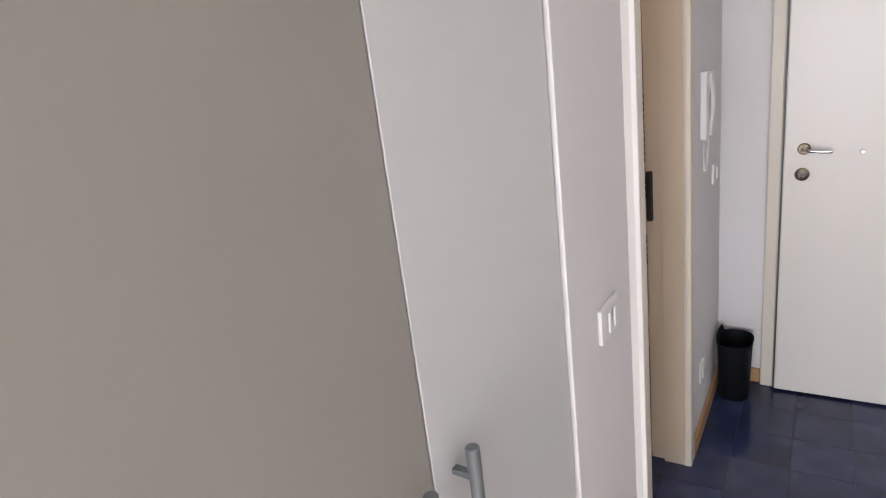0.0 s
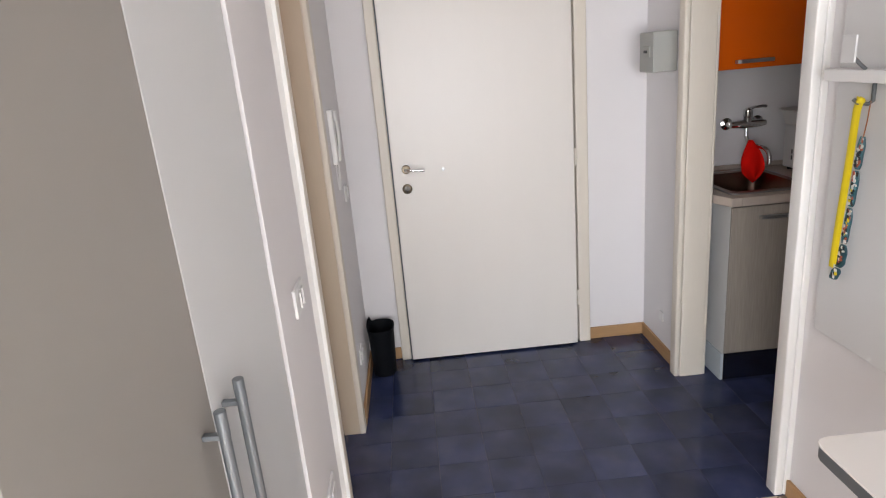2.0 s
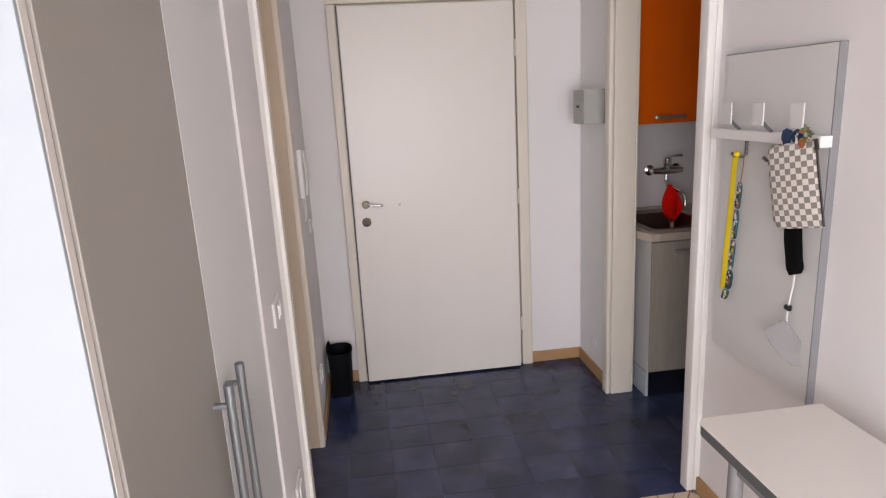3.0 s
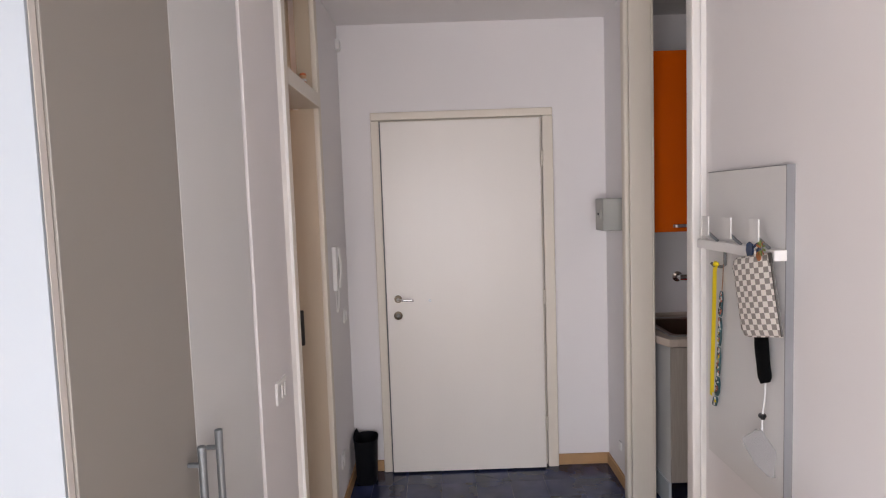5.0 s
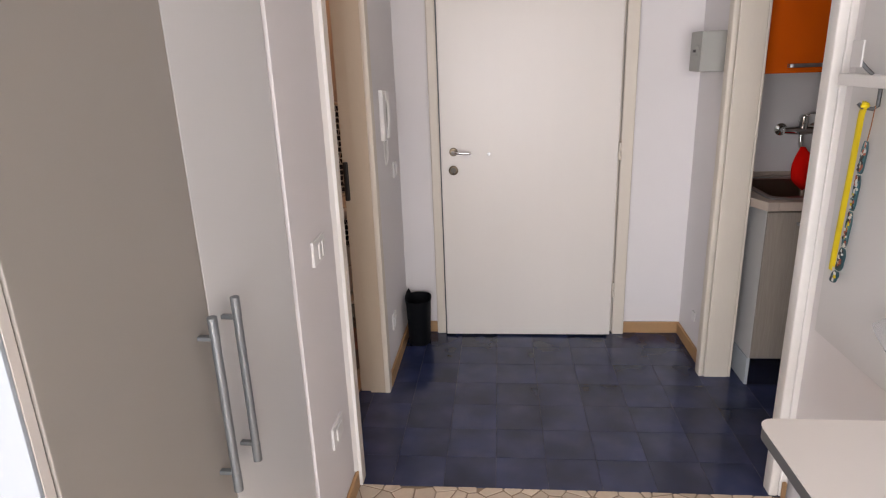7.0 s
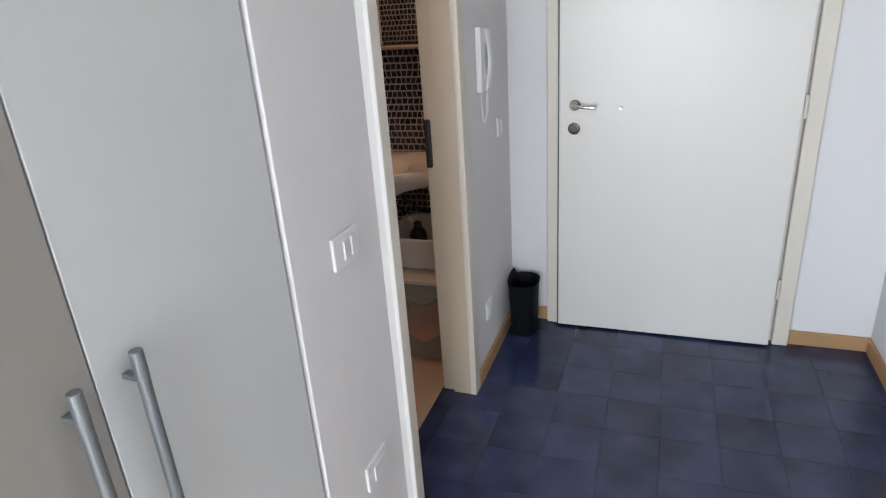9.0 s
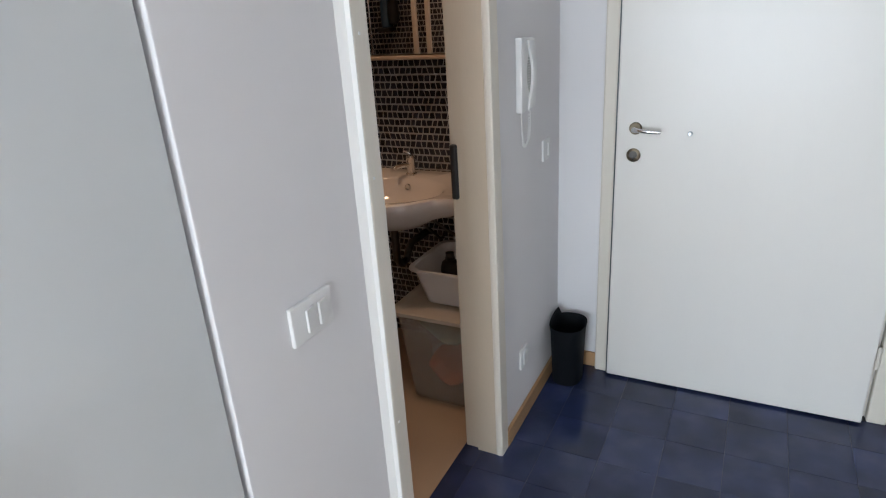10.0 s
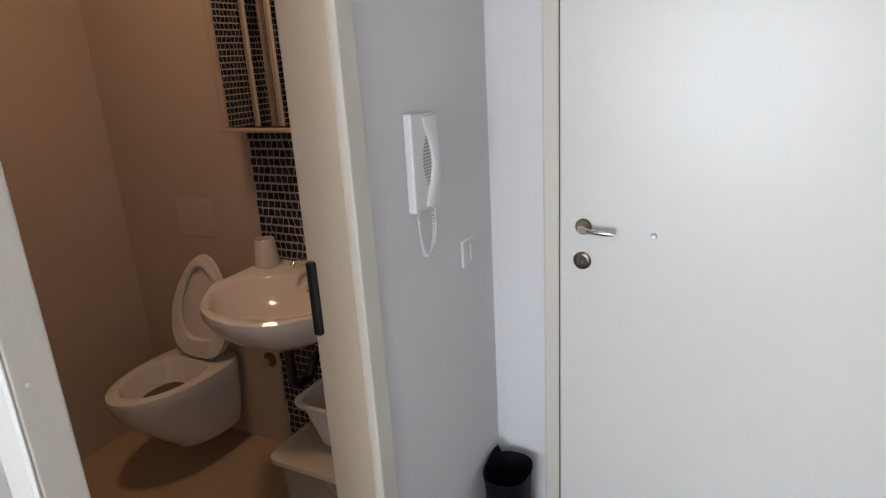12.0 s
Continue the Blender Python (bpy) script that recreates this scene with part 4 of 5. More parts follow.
for i in range(21):
    u = i / 20
    w = 0.010 + 0.048 * math.sin(math.pi / 2 * min(1.0, u * 1.7)) - 0.050 * max(0.0, (u - 0.72) / 0.28) ** 1.5
    cx = 1.752 + 0.024 * u
    loops.append([(cx + w * math.cos(a), 2.705 - 0.012 * u + (0.013 + 0.006 * math.sin(4 * a + 3 * u) * u) * math.sin(a) - 0.006 * math.cos(3 * a) * u, 1.068 - 0.205 * u + 0.010 * u * math.cos(a + 1.0)) for a in (2 * math.pi * k / 32 for k in range(32))])
bm = rings(loops)
part("cloth", bm, RED, ct, smooth=True)

for x0, x1, hx in ((1.400, 1.96, (1.541, 1.721)), (1.962, 2.52, (2.11, 2.29))):
    uc = thing("wall_cabinet", ((x0 + x1) / 2, 2.68, 1.42), "glossy orange kitchen wall cabinet with a steel handle", "kitchen cabinet", "orange wall cabinets")
    part("body", box(x0, x1, 2.520, NORTH - 0.001, 1.430, 2.384, 0.001), KDOOR, uc)
    ud = part("door", box(x0 + 0.001, x1 - 0.001, 2.500, 2.5195, 1.428, 2.386, 0.002), ORANGE, uc, "glossy orange door")
    part("handle", prism([(hx[0], 2.4995), (hx[0] + 0.006, 2.482), (hx[0] + 0.02, 2.478), (hx[1] - 0.02, 2.478), (hx[1] - 0.006, 2.482), (hx[1], 2.4995)], 1.452, 1.468, 0.002), STEEL, ud, "flat steel handle")

mw = thing("toaster_oven", (2.15, 2.62, 0.9), "white countertop microwave oven with vents in its side", "microwave oven")
part("case", box(1.957, 2.40, 2.470, 2.760, 0.912, 1.125, 0.006, 3), WHITE, mw)
vt = bmesh.new()
for r in range(2):
    for k in range(6):
        box(1.9555, 1.9568, 2.560 + 0.024 * k, 2.568 + 0.024 * k, 0.955 + 0.030 * r, 0.977 + 0.030 * r, bm=vt)
part("side_vents", vt, BLACK, mw, "dark slotted vents")
part("front", box(1.965, 2.395, 2.452, 2.4695, 0.918, 1.12, 0.003), BLACK, mw)
for a, b in ((1.98, 2.50), (2.37, 2.50), (1.98, 2.73), (2.37, 2.73)):
    part("foot", lathe((a, b, KT), [(0.012, 0), (0.012, 0.012)], 10), BLACK, mw)
ty = thing("tray", (2.15, 2.63, 1.126), "white plastic dish tray on top of the microwave oven", "tray")
part("tray_body", rings([rrect(1.955, 2.40, 2.48, 2.77, 0.02, 1.126), rrect(1.935, 2.42, 2.46, 2.79, 0.03, 1.195), rrect(1.925, 2.43, 2.45, 2.80, 0.03, 1.200), rrect(1.930, 2.425, 2.455, 2.795, 0.03, 1.204),
                         rrect(1.945, 2.41, 2.47, 2.78, 0.03, 1.198), rrect(1.965, 2.39, 2.49, 2.76, 0.02, 1.132)]), TUBPLASTIC, ty, smooth=True)
pg = thing("wall_plug", (2.19, 2.86, 1.32), "black power plug in a wall socket above the tray", "plug")
part("plug_body", lathe((2.19, NORTH, 1.315), [(0, -0.001), (0.022, -0.001), (0.020, -0.030), (0.012, -0.045), (0, -0.047)], 16, "y"), BLACK, pg, smooth=True)
part("cable", tube([(2.19, 2.822, 1.310), (2.188, 2.818, 1.27), (2.19, 2.83, 1.20), (2.2, 2.835, 1.10)], 0.004, 8), BLACK, pg, smooth=True)

# ---------- bathroom ----------
BX, BY = -0.900, 2.550
basin_out = [(-1.185, 2.849), (-1.185, 2.545), (-1.160, 2.500), (-1.105, 2.425), (-1.04, 2.365), (-0.96, 2.325), (-0.87, 2.310), (-0.78, 2.325), (-0.715, 2.365), (-0.672, 2.420), (-0.632, 2.458),
             (-0.580, 2.475), (-0.470, 2.480), (-0.430, 2.495), (-0.424, 2.849)]


def ray_out(a):
    d = Vector((math.cos(a), math.sin(a)))
    best = 1.0
    for p, q in zip(basin_out, basin_out[1:] + basin_out[:1]):
        p, q = Vector(p) - Vector((BX, BY)), Vector(q) - Vector((BX, BY))
        e = q - p
        den = d.x * e.y - d.y * e.x
        if abs(den) > 1e-9:
            s = (p.x * e.y - p.y * e.x) / den
            u = (p.x * d.y - p.y * d.x) / den
            if s > 0 and -1e-6 <= u <= 1 + 1e-6:
                best = min(best, s)
    return best


NA = 96
ANG = [2 * math.pi * i / NA for i in range(NA)]
RO = [ray_out(a) for a in ANG]
RO = [(RO[i - 1] + 2 * RO[i] + RO[(i + 1) % NA]) / 4 if BY + RO[i] * math.sin(ANG[i]) < 2.83 else RO[i] for i in range(NA)]


def bowl_r(a, s=1.0):
    return s / math.sqrt((math.cos(a) / 0.235) ** 2 + (math.sin(a) / 0.180) ** 2)


def bring(f, z):
    return [(BX + f(i) * math.cos(a), BY + f(i) * math.sin(a), z) for i, a in enumerate(ANG)]


wb = thing("wash_basin", (BX, 2.85, 0.70), "white ceramic wall-hung wash basin with a curved front", "wash basin")
outer_low = [min(RO[i] * 0.80, 0.20 + 0.45 * max(0, RO[i] - 0.25)) for i in range(NA)]
part("bowl", rings([bring(lambda i: bowl_r(ANG[i], 0.42), 0.690), bring(lambda i: bowl_r(ANG[i], 0.70), 0.705), bring(lambda i: min(bowl_r(ANG[i], 0.98), RO[i] * 0.9), 0.745), bring(lambda i: RO[i] * 0.955, 0.795),
                    bring(lambda i: RO[i] - 0.002, 0.812), bring(lambda i: RO[i], 0.825), bring(lambda i: RO[i] - 0.003, 0.840), bring(lambda i: RO[i] - 0.012, 0.846),
                    bring(lambda i: min(bowl_r(ANG[i], 1.08), RO[i] - 0.02), 0.843), bring(lambda i: min(bowl_r(ANG[i], 1.0), RO[i] - 0.032), 0.832),
                    bring(lambda i: min(bowl_r(ANG[i], 0.9), RO[i] - 0.045), 0.79), bring(lambda i: bowl_r(ANG[i], 0.70), 0.745), bring(lambda i: bowl_r(ANG[i], 0.40), 0.722), bring(lambda i: bowl_r(ANG[i], 0.12), 0.716)]), CERAMIC, wb, smooth=True)
part("overflow_ring", lathe((-0.900, 2.712, 0.805), [(0.008, -0.004), (0.013, -0.006), (0.014, 0.0)], 16, "y"), CHROME, wb, smooth=True)
part("waste_cap", lathe((BX, BY, 0.717), [(0.026, 0.0), (0.026, 0.004), (0, 0.006)], 18), CHROME, wb, smooth=True)
part("trap_pipe", tube([(BX, BY + 0.02, 0.695), (BX, BY + 0.02, 0.52), (BX, BY + 0.05, 0.49), (BX, BY + 0.10, 0.49), (BX, BY + 0.12, 0.52), (BX, BY + 0.15, 0.55), (BX, NORTH - 0.015, 0.55)], 0.017, 12), DARKMETAL, wb, smooth=True)
for dx in (0.07, 0.16):
    part("supply_hose", tube([(BX + dx * 0.4, BY + 0.15, 0.70), (BX + dx, BY + 0.18, 0.62), (BX + dx * 1.4, BY + 0.24, 0.55), (BX + dx * 1.2, NORTH - 0.012, 0.53)], 0.007, 8), DARKMETAL, wb, smooth=True)
bt = thing("basin_tap", (-0.91, 2.77, 0.846), "chrome single-lever mixer tap on the wash basin", "tap")
part("body", lathe((-0.91, 2.770, 0.8435), [(0.024, 0), (0.024, 0.006), (0.019, 0.012), (0.018, 0.055), (0.022, 0.062), (0.019, 0.086), (0, 0.092)], 20), CHROME, bt, smooth=True)
part("spout", tube([(-0.91, 2.765, 0.888), (-0.93, 2.735, 0.892), (-0.948, 2.705, 0.890), (-0.950, 2.698, 0.882)], 0.010, 12), CHROME, bt, smooth=True)
part("lever", tube([(-0.91, 2.772, 0.932), (-0.925, 2.765, 0.945), (-0.935, 2.755, 0.952)], 0.005, 8, flat=0.6), CHROME, bt, smooth=True)
cp = thing("cup", (-1.135, 2.775, 0.846), "white conical ceramic cup on the wash basin", "cup")
part("cup_body", lathe((-1.135, 2.775, 0.8455), [(0.0, 0.0), (0.046, 0.0), (0.047, 0.004), (0.036, 0.098), (0.034, 0.100), (0.032, 0.098), (0.040, 0.008), (0.0, 0.006)], 24), CERAMIC, cp, smooth=True)
vv = thing("stop_valve", (-1.262, 2.85, 0.40), "round chrome water valve on the bathroom wall", "valve")
part("rose", lathe((-1.272, NORTH - 0.0115, 0.397), [(0, 0.0), (0.032, 0.0), (0.032, -0.004), (0.024, -0.008), (0, -0.008)], 20, "y"), LOCKSTEEL, vv, smooth=True)
part("knob", lathe((-1.272, NORTH - 0.020, 0.397), [(0.012, 0.0), (0.012, -0.012), (0.018, -0.014), (0.018, -0.026), (0, -0.028)], 14, "y"), CHROME, vv, smooth=True)

# toilet
TX = -1.560


def egg(cx, w, y_front, y_back, z, n=40, flat=2.2, lift=0.0):
    out = []
    cy = y_back - (y_back - y_front) * 0.42
    for i in range(n):
        a = 2 * math.pi * i / n
        c, s = math.cos(a), math.sin(a)
        if s >= 0:
            k = (abs(c) ** 3.4 + abs(s) ** 3.4) ** (-1 / 3.4)
            out.append((cx + w / 2 * c * k, cy + (y_back - cy) * s * k, z + lift * s))
        else:
            out.append((cx + w / 2 * c, cy + (cy - y_front) * s, z))
    return out


wc = thing("toilet", (TX, 2.85, 0.08), "white ceramic wall-hung toilet with its lid and seat raised", "toilet")
part("bowl", rings([egg(TX, 0.16, 2.62, 2.849, 0.085), egg(TX, 0.21, 2.560, 2.849, 0.095), egg(TX, 0.27, 2.500, 2.849, 0.160), egg(TX, 0.325, 2.405, 2.849, 0.260), egg(TX, 0.352, 2.350, 2.849, 0.350), egg(TX, 0.360, 2.335, 2.849, 0.395),
                    egg(TX, 0.356, 2.339, 2.847, 0.408), egg(TX, 0.335, 2.352, 2.840, 0.412), egg(TX, 0.262, 2.388, 2.715, 0.410), egg(TX, 0.250, 2.398, 2.705, 0.398), egg(TX, 0.228, 2.42, 2.69, 0.340), egg(TX, 0.15, 2.48, 2.64, 0.27)]), CERAMIC, wc, smooth=True)
part("water", rings([egg(TX, 0.205, 2.445, 2.67, 0.318), egg(TX, 0.204, 2.446, 2.669, 0.320)]), WATER, wc, "dark water")


def lid_loop(w, h, off, n=40, lean=0.10, z0=0.425, base=0.0):
    out = []
    for i in range(n):
        a = 2 * math.pi * i / n
        c, s = math.cos(a), math.sin(a)
        k = (abs(c) ** 3 + abs(s) ** 3) ** (-1 / 3) if s < 0 else 1.0
        x = TX + 0.026 + (0.90 - 0.22 * max(0.0, s)) * w / 2 * c * k
        zz = h * 0.45 + (h * 0.55 if s > 0 else h * 0.45) * s * k + base
        out.append((x, 2.735 + lean * zz / 0.42 - off, z0 + zz))
    return out


part("lid", rings([lid_loop(0.342, 0.395, -0.014), lid_loop(0.352, 0.404, -0.008), lid_loop(0.352, 0.404, 0.0), lid_loop(0.338, 0.39, 0.004)]), CERAMIC, wc, "white raised toilet lid", smooth=True)
part("seat", rings([lid_loop(0.342, 0.395, 0.006), lid_loop(0.350, 0.400, 0.014), lid_loop(0.340, 0.388, 0.022), lid_loop(0.255, 0.300, 0.022, base=0.065), lid_loop(0.235, 0.285, 0.014, base=0.072), lid_loop(0.238, 0.288, 0.006, base=0.072), lid_loop(0.342, 0.395, 0.006)], cap=(False, False)), CERAMIC, wc, "white raised toilet seat", smooth=True)
for dx in (-0.085, 0.085):
    part("hinge", lathe((TX + dx - 0.018, 2.735, 0.424), [(0.011, 0), (0.011, 0.036)], 12, "x"), CHROME, wc, smooth=True)
fp = thing("flush_plate", (TX, 2.85, 0.97), "white cover plate on the tiled wall above the toilet", "flush plate")
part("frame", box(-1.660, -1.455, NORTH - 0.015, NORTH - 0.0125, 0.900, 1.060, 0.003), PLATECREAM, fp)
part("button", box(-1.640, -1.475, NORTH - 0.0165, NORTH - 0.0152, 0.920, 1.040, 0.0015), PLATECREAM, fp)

# storage box and tub
sb = thing("storage_box", (-0.62, 2.52, 0.0), "translucent plastic storage box with cloths inside on the bathroom floor", "storage box")
part("box_body", rings([rrect(-0.745, -0.470, 2.365, 2.680, 0.03, 0.0), rrect(-0.750, -0.465, 2.358, 2.687, 0.03, 0.01), rrect(-0.785, -0.435, 2.325, 2.715, 0.035, 0.394), rrect(-0.781, -0.439, 2.329, 2.711, 0.035, 0.394), rrect(-0.746, -0.469, 2.362, 2.683, 0.03, 0.012)]), CLEARBOX, sb, smooth=True)
part("lid", rings([rrect(-0.786, -0.434, 2.324, 2.716, 0.035, 0.3945), rrect(-0.805, -0.424, 2.310, 2.735, 0.04, 0.400), rrect(-0.805, -0.424, 2.310, 2.735, 0.04, 0.415), rrect(-0.792, -0.430, 2.322, 2.723, 0.035, 0.419), rrect(-0.77, -0.45, 2.345, 2.70, 0.03, 0.413)]), BOXLID, sb, "cream nearly opaque lid", smooth=True)
for nm, m, z0, z1, x0, lab in (("orange_cloth", ORANGECLOTH, 0.060, 0.135, -0.735, "crumpled orange cloth in the storage box"), ("green_cloth", GREENCLOTH, 0.255, 0.335, -0.768, "folded pale green cloth in the storage box")):
    cl = thing(nm, (-0.6, 2.52, z0), lab, "cloth")
    random.seed(3)
    loops = []
    for i in range(7):
        u = i / 6
        s = 0.75 + 0.22 * math.sin(math.pi * u)
        loops.append([(-0.60 + (-0.60 - x0) * s * math.cos(a) * (1 + 0.10 * math.sin(3 * a + 5 * u)), 2.530 + 0.138 * s * math.sin(a) * (1 + 0.08 * math.cos(4 * a)), z0 + (z1 - z0) * u + 0.01 * math.sin(5 * a)) for a in (2 * math.pi * k / 28 for k in range(28))])
    part("cloth", rings(loops), m, cl, smooth=True)
tu = thing("plastic_tub", (-0.6, 2.52, 0.4135), "white rectangular plastic tub resting on the storage box", "tub")
part("tub_body", rings([rrect(-0.690, -0.480, 2.440, 2.660, 0.04, 0.4135), rrect(-0.700, -0.470, 2.430, 2.670, 0.04, 0.420), rrect(-0.735, -0.432, 2.395, 2.715, 0.05, 0.560), rrect(-0.752, -0.424, 2.380, 2.730, 0.05, 0.566), rrect(-0.752, -0.424, 2.380, 2.730, 0.05, 0.574),
                         rrect(-0.735, -0.434, 2.397, 2.713, 0.05, 0.572), rrect(-0.698, -0.472, 2.432, 2.668, 0.04, 0.423)]), TUBPLASTIC, tu, smooth=True)
br = thing("black_bottle", (-0.64, 2.56, 0.41), "black bottle standing in the white plastic tub", "bottle")
part("bottle_body", lathe((-0.640, 2.56, 0.4235), [(0, 0), (0.038, 0), (0.040, 0.01), (0.040, 0.10), (0.034, 0.125), (0.020, 0.135), (0.020, 0.145), (0, 0.147)], 20), BLACK, br, smooth=True)
part("cap", lathe((-0.640, 2.56, 0.571), [(0.018, 0), (0.018, 0.018), (0, 0.020)], 14), DARKMETAL, br, smooth=True)
rd = thing("red_cleaning_bottle", (-0.80, 2.70, 0.0), "dark red cleaning bottle under the wash basin pipes", "bottle")
part("bottle_body", lathe((-0.80, 2.70, 0.001), [(0, 0), (0.03, 0), (0.032, 0.01), (0.032, 0.42), (0.016, 0.47), (0.014, 0.50), (0, 0.505)], 16), DARKRED, rd, smooth=True)

# mirror above the basin
mr = thing("wall_mirror", (-0.87, 2.80, 1.31), "cream framed wall mirror with a shelf above the wash basin", "mirror")
MX0, MX1 = -1.226, -0.430
part("glass", box(MX0 + 0.028, MX1 - 0.022, 2.748, 2.752, 1.350, 2.180), MIRROR, mr, "mirror glass")
part("back_box", box(MX0 + 0.006, MX1 - 0.006, 2.7525, NORTH - 0.013, 1.350, 2.190), CARCASS, mr)
for x0, x1 in ((MX0, MX0 + 0.028), (MX1 - 0.022, MX1)):
    part("stile", box(x0, x1, 2.740, 2.7520, 1.345, 2.200, 0.003), SHELFWOOD, mr)
part("top_rail", box(MX0 + 0.0285, MX1 - 0.0225, 2.740, 2.7520, 2.1805, 2.200, 0.002), CREAM, mr)
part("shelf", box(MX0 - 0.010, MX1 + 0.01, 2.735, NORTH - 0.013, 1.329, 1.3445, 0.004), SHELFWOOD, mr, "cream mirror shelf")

# shower corner, seen in the mirror
sh = thing("shower_rail", (-1.83, 1.52, 1.0), "chrome shower rail with hose on the mosaic wall", "shower")
part("riser", tube([(-1.80, 1.555, 1.00), (-1.80, 1.555, 2.05)], 0.010, 10), CHROME, sh, smooth=True)
for z in (1.00, 2.03):
    part("bracket", box(-1.81, -1.79, 1.5125, 1.556, z, z + 0.02, 0.002), CHROME, sh)
part("hand_shower", tube([(-1.80, 1.575, 1.90), (-1.80, 1.66, 2.00)], 0.014, 10), CHROME, sh, smooth=True)
part("shower_head", lathe((-1.80, 1.68, 1.985), [(0, 0), (0.045, 0.0), (0.05, 0.01), (0.02, 0.03), (0, 0.032)], 20), CHROME, sh, smooth=True)
part("hose", tube([(-1.80, 1.57, 1.90), (-1.83, 1.58, 1.5), (-1.86, 1.58, 1.1), (-1.80, 1.58, 0.9), (-1.72, 1.56, 1.05)], 0.007, 8), DARKMETAL, sh, smooth=True)
hb = thing("shower_bottle", (-1.68, 1.53, 1.42), "blue-grey bottle in a black holder on the mosaic wall", "bottle")
part("bottle_body", lathe((-1.68, 1.555, 1.42), [(0, 0), (0.03, 0), (0.034, 0.02), (0.034, 0.14), (0.018, 0.17), (0, 0.172)], 16), BLUEBOTTLE, hb, smooth=True)
part("sponge", lathe((-1.625, 1.56, 1.43), [(0, 0), (0.028, 0.01), (0.036, 0.06), (0.030, 0.14), (0.015, 0.19), (0, 0.195)], 12), BLACK, hb, smooth=True)
part("holder", box(-1.725, -1.64, 1.5125, 1.60, 1.395, 1.418, 0.003), BLACK, hb)
se = thing("shower_screen", (-1.60, 1.81, 0.0), "open shower enclosure frame with slim cream posts", "shower screen")
for x in (-1.965, -1.845, -1.775, -1.335, -1.265):
    part("post", box(x - 0.012, x + 0.012, 1.788 + (0.026 if x in (-1.775, -1.335) else 0.0), 1.812 + (0.026 if x in (-1.775, -1.335) else 0.0), 0.0, 2.0, 0.002), CREAM, se)
part("top_rail", box(-1.999, -1.255, 1.786, 1.840, 2.0005, 2.035, 0.002), CREAM, se)


# ---------- pieces of floors and walls ----------
def shared(name, bm, material):
    me = bpy.data.meshes.new(name)
    bmesh.ops.recalc_face_normals(bm, faces=bm.faces)
    bm.to_mesh(me)
    bm.free()
    me.materials.append(material)
    return me


def piece(name, me, parent, at, turn=0.0):
    ob = new(name, me)
    ob.parent = parent
    ob.location = at
    ob.rotation_euler = (0, 0, turn)
    return ob


hall = bpy.data.objects["floor_hall"]
rnd = random.Random(11)
tile_mesh = {}
P, G = 0.1985, 0.0005
xs = [-0.420, -0.3465] + [-0.148 + P * k for k in range(14)]
xs = [x for x in xs if x < 2.62] + [2.645]
ys = [EDGE, 1.661] + [1.661 + P * k for k in range(1, 7)]
ys = [y for y in ys if y < NORTH - 0.03] + [NORTH - 0.002]
for a, b in zip(xs, xs[1:]):
    for c, d in zip(ys, ys[1:]):
        w, l = round(b - a - 2 * G, 4), round(d - c - 2 * G, 4)
        if (w, l) not in tile_mesh:
            tile_mesh[w, l] = shared("floor_tile", box(-w / 2, w / 2, -l / 2, l / 2, -0.008, 0.0, 0.0005, 1), BLUETILE)
        t = piece("floor_tile", tile_mesh[w, l], hall, ((a + b) / 2, (c + d) / 2, rnd.uniform(-0.0002, 0.0002)))
        t.rotation_euler = (rnd.uniform(-1, 1) * 0.0022, rnd.uniform(-1, 1) * 0.0022, 0)


def clip_poly(poly, p, q, gap):
    """What of poly lies nearer to p than to q, less half a joint."""
    mid, nrm = (p + q) / 2, (q - p).normalized()
    lim = nrm.dot(mid) - gap / 2
    out = []
    for a, b in zip(poly, poly[1:] + poly[:1]):
        da, db = nrm.dot(a) - lim, nrm.dot(b) - lim
        if da <= 0:
            out.append(a)
        if da * db < 0:
            out.append(a + (b - a) * (da / (da - db)))
    return out


def paving(x0, x1, y0, y1, step, seed, gap=0.014):
    r = random.Random(seed)
    nx, ny = int((x1 - x0) / step) + 1, int((y1 - y0) / step) + 1
    seeds = {(i, j): Vector((x0 + (i + 0.5 + r.uniform(-0.44, 0.44)) * step, y0 + (j + 0.5 + r.uniform(-0.44, 0.44)) * step)) for i in range(nx) for j in range(ny)}
    for (i, j), p in seeds.items():
        poly = [Vector((x0, y0)), Vector((x1, y0)), Vector((x1, y1)), Vector((x0, y1))]
        for di in range(-2, 3):
            for dj in range(-2, 3):
                q = seeds.get((i + di, j + dj))
                if q is not None and (di or dj) and poly:
                    poly = clip_poly(poly, p, q, gap * r.uniform(0.6, 1.3))
        if len(poly) > 2:
            area = 0.5 * abs(sum(a.x * b.y - b.x * a.y for a, b in zip(poly, poly[1:] + poly[:1])))
            if area > 0.0004:
                yield p, poly


room = bpy.data.objects["floor_room"]
for p, poly in paving(-0.32, 1.264, 0.90, EDGE - 0.002, 0.068, 5, 0.0065):
    top = [v - (v - p).normalized() * 0.002 for v in poly]
    bm = rings([[(v.x - p.x, v.y - p.y, -0.006) for v in poly], [(v.x - p.x, v.y - p.y, -0.0015) for v in poly], [(v.x - p.x, v.y - p.y, 0.0) for v in top]], cap=(False, True))
    piece("paving_stone", shared("paving_stone", bm, STONE), room, (p.x, p.y, 0.0))
verts, faces = [], []
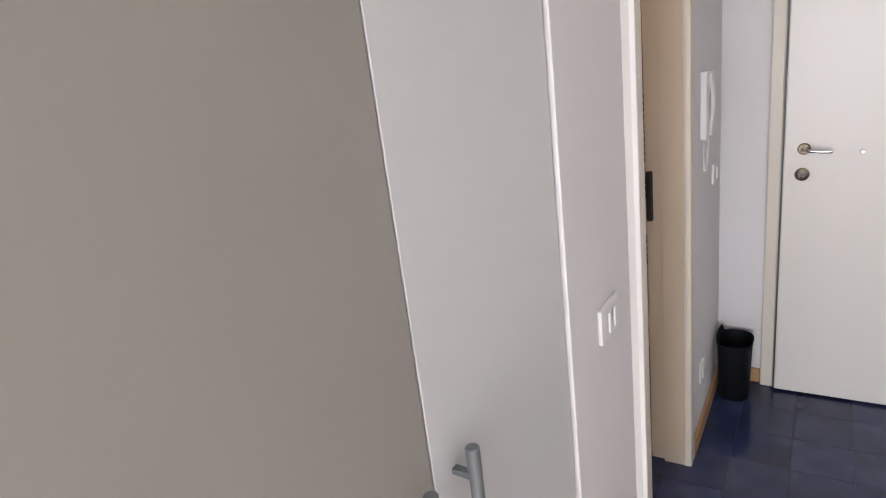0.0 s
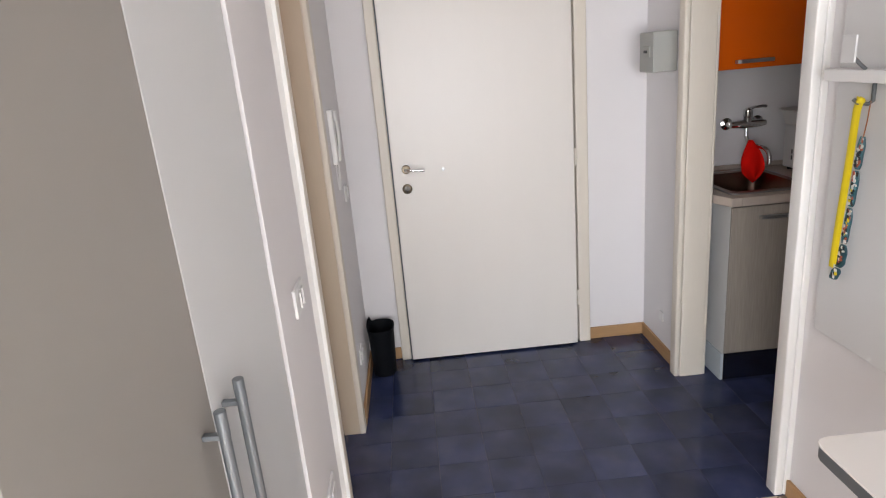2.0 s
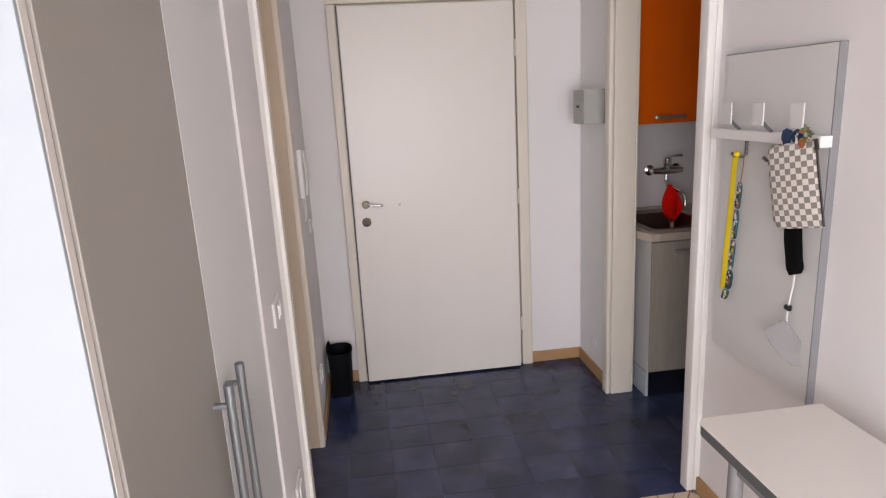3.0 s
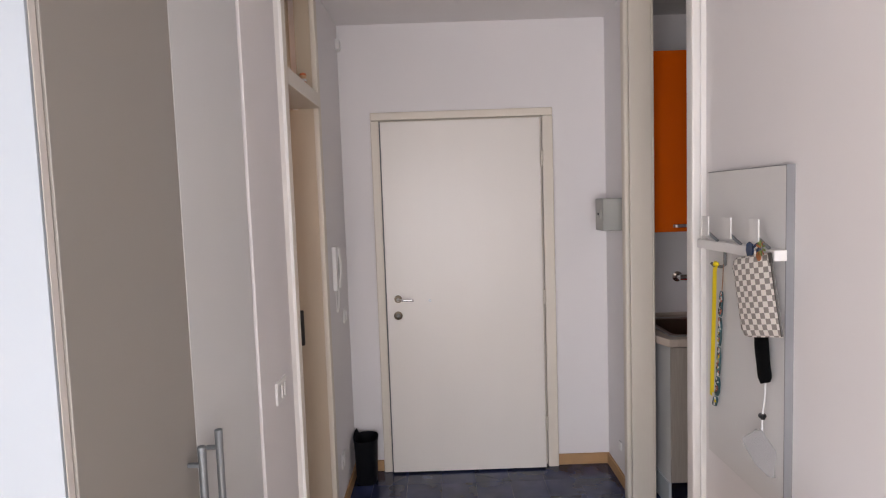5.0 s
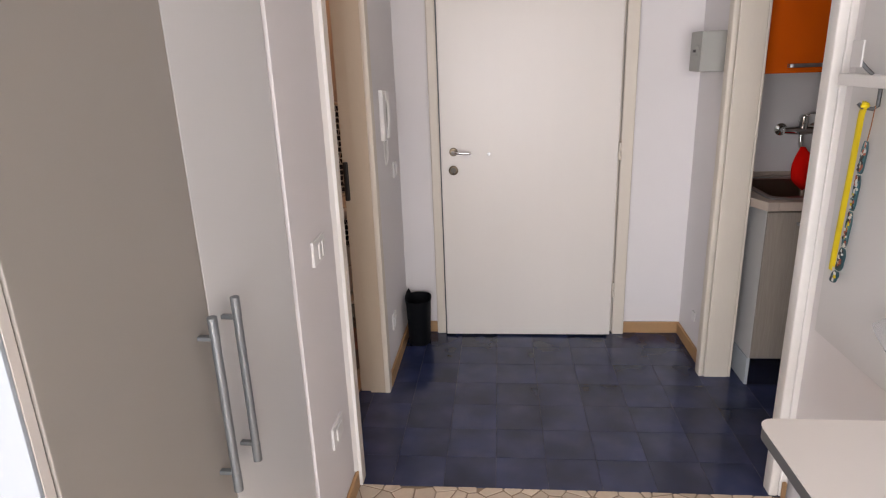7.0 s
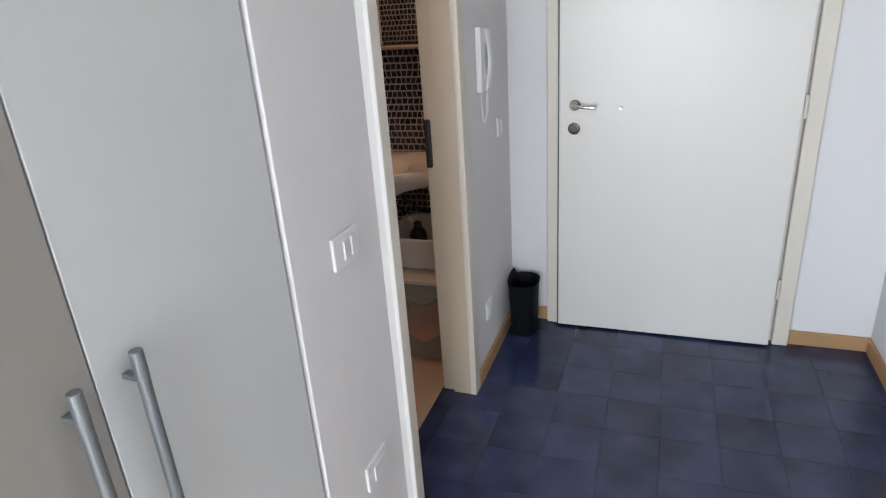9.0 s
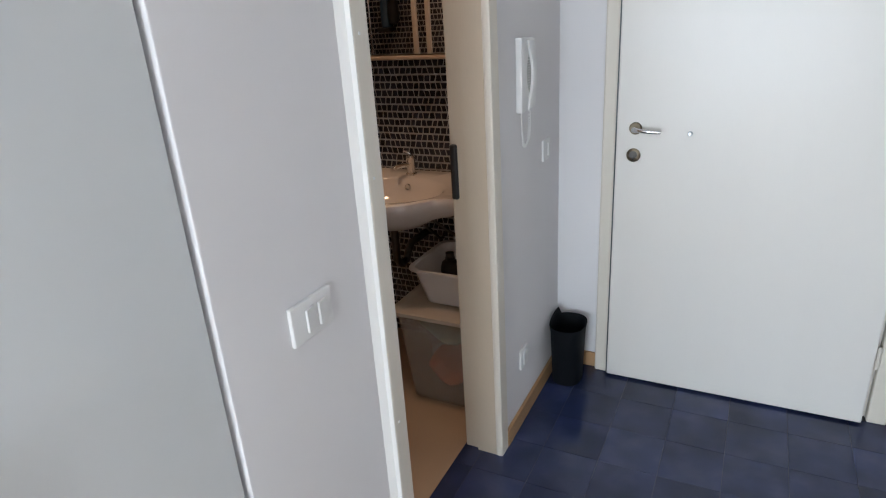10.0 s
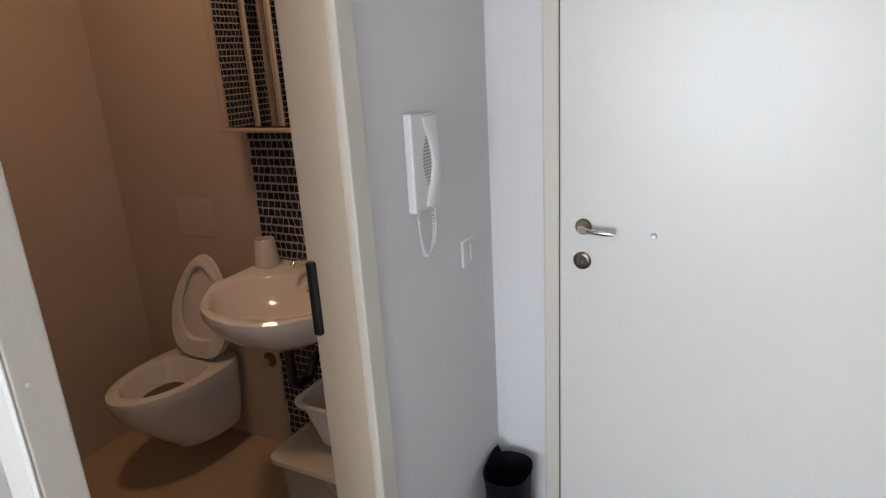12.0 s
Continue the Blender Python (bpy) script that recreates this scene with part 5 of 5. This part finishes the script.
for region, step, gap in (((-2.49, 1.264, -2.99, -0.024), 0.11, 0.012), ((-2.49, -0.33, -0.022, 0.14), 0.11, 0.012), ((-0.32, 1.264, -0.022, 0.896), 0.068, 0.0065)):
    for p, poly in paving(*region, step, 6, gap):
        base = len(verts)
        verts += [(v.x, v.y, -0.006) for v in poly] + [(v.x, v.y, -0.0005) for v in poly]
        n = len(poly)
        faces += [tuple(range(base + n, base + 2 * n))] + [(base + k, base + (k + 1) % n, base + n + (k + 1) % n, base + n + k) for k in range(n)]
me = bpy.data.meshes.new("paving_stones")
me.from_pydata(verts, [], faces)
me.materials.append(STONESTUFF)
far = tagged(new("paving_stones", me), kind="stuff")
far.parent = room


def mosaic(x0, x1, z0, z1, seed):
    """Rows of uneven dark trapezoid chips: corners in x and z."""
    r = random.Random(seed)
    z = z0
    while z + 0.028 < z1:
        x, s0 = x0 + 0.004 + r.uniform(0, 0.008), 0.0
        while x + 0.022 < x1:
            w = r.uniform(0.018, 0.026)
            s1 = r.choice((-1, 1)) * r.uniform(0.001, 0.0038)
            s2 = s0
            s0 = s1
            if x + w < x1 - 0.006:
                yield x, z, [(x - s2, z + 0.002), (x + w - s1, z + 0.002 + r.uniform(-0.001, 0.001)), (x + w + s1, z + 0.0265), (x + s2, z + 0.0265 + r.uniform(-0.001, 0.001))]
            x += w + 0.0050
        z += 0.0315


back = structure("wall_bathroom_mosaic", box(-1.2245, -0.4125, NORTH - 0.010, NORTH - 0.0006, 0.0, H - 0.001), MGROUT, "dark blue-black mosaic chips in white grout")
south = structure("wall_shower_mosaic", box(-1.999, -1.100, 1.5005, 1.509, 0.0, H - 0.001), MGROUT, "dark blue-black mosaic chips in white grout")


def chip_loops(quad, y, out):
    cx, cz = sum(q[0] for q in quad) / 4, sum(q[1] for q in quad) / 4
    inner = [(cx + (a - cx) * 0.93, cz + (b - cz) * 0.93) for a, b in quad]
    return [(a, y, b) for a, b in quad] + [(a, y + out, b) for a, b in inner]


west = structure("wall_shower_side", box(-1.9995, -1.991, 1.5095, 2.150, 0.0, H - 0.001), MGROUT, "dark blue-black mosaic chips in white grout")
QF = ((4, 5, 6, 7), (0, 1, 5, 4), (1, 2, 6, 5), (2, 3, 7, 6), (3, 0, 4, 7))
verts, faces, count = [], [], 0
for x, z, quad in mosaic(-1.224, -0.414, 0.0, H, 21):
    pts = chip_loops(quad, NORTH - 0.010, -0.0022)
    if 0.885 < z < 1.30 and x < -0.70 and count < 300:
        count += 1
        me = bpy.data.meshes.new("mosaic_chip")
        me.from_pydata([(a - x, b, c - z) for a, b, c in pts], [], QF)
        me.materials.append(MOSAIC)
        piece("mosaic_chip", me, back, (x, 0, z))
    else:
        faces += [tuple(len(verts) + k for k in f) for f in QF]
        verts += pts
me = bpy.data.meshes.new("mosaic_chips")
me.from_pydata(verts, [], faces)
me.materials.append(MOSAICSTUFF)
tagged(new("mosaic_chips", me), kind="stuff").parent = back
verts, faces = [], []
for x, z, quad in mosaic(-1.995, -1.105, 0.0, H, 22):
    faces += [tuple(len(verts) + k for k in f) for f in QF]
    verts += chip_loops(quad, 1.509, 0.0022)
me = bpy.data.meshes.new("mosaic_chips")
me.from_pydata(verts, [], faces)
me.materials.append(MOSAICSTUFF)
tagged(new("mosaic_chips", me), kind="stuff").parent = south
verts, faces = [], []
for x, z, quad in mosaic(1.512, 2.148, 0.0, H, 23):
    faces += [tuple(len(verts) + k for k in f) for f in QF]
    verts += [(-1.991 + (b - 1.509), a, c) for a, b, c in chip_loops(quad, 1.509, 0.0022)]
me = bpy.data.meshes.new("mosaic_chips")
me.from_pydata(verts, [], faces)
me.materials.append(MOSAICSTUFF)
tagged(new("mosaic_chips", me), kind="stuff").parent = west
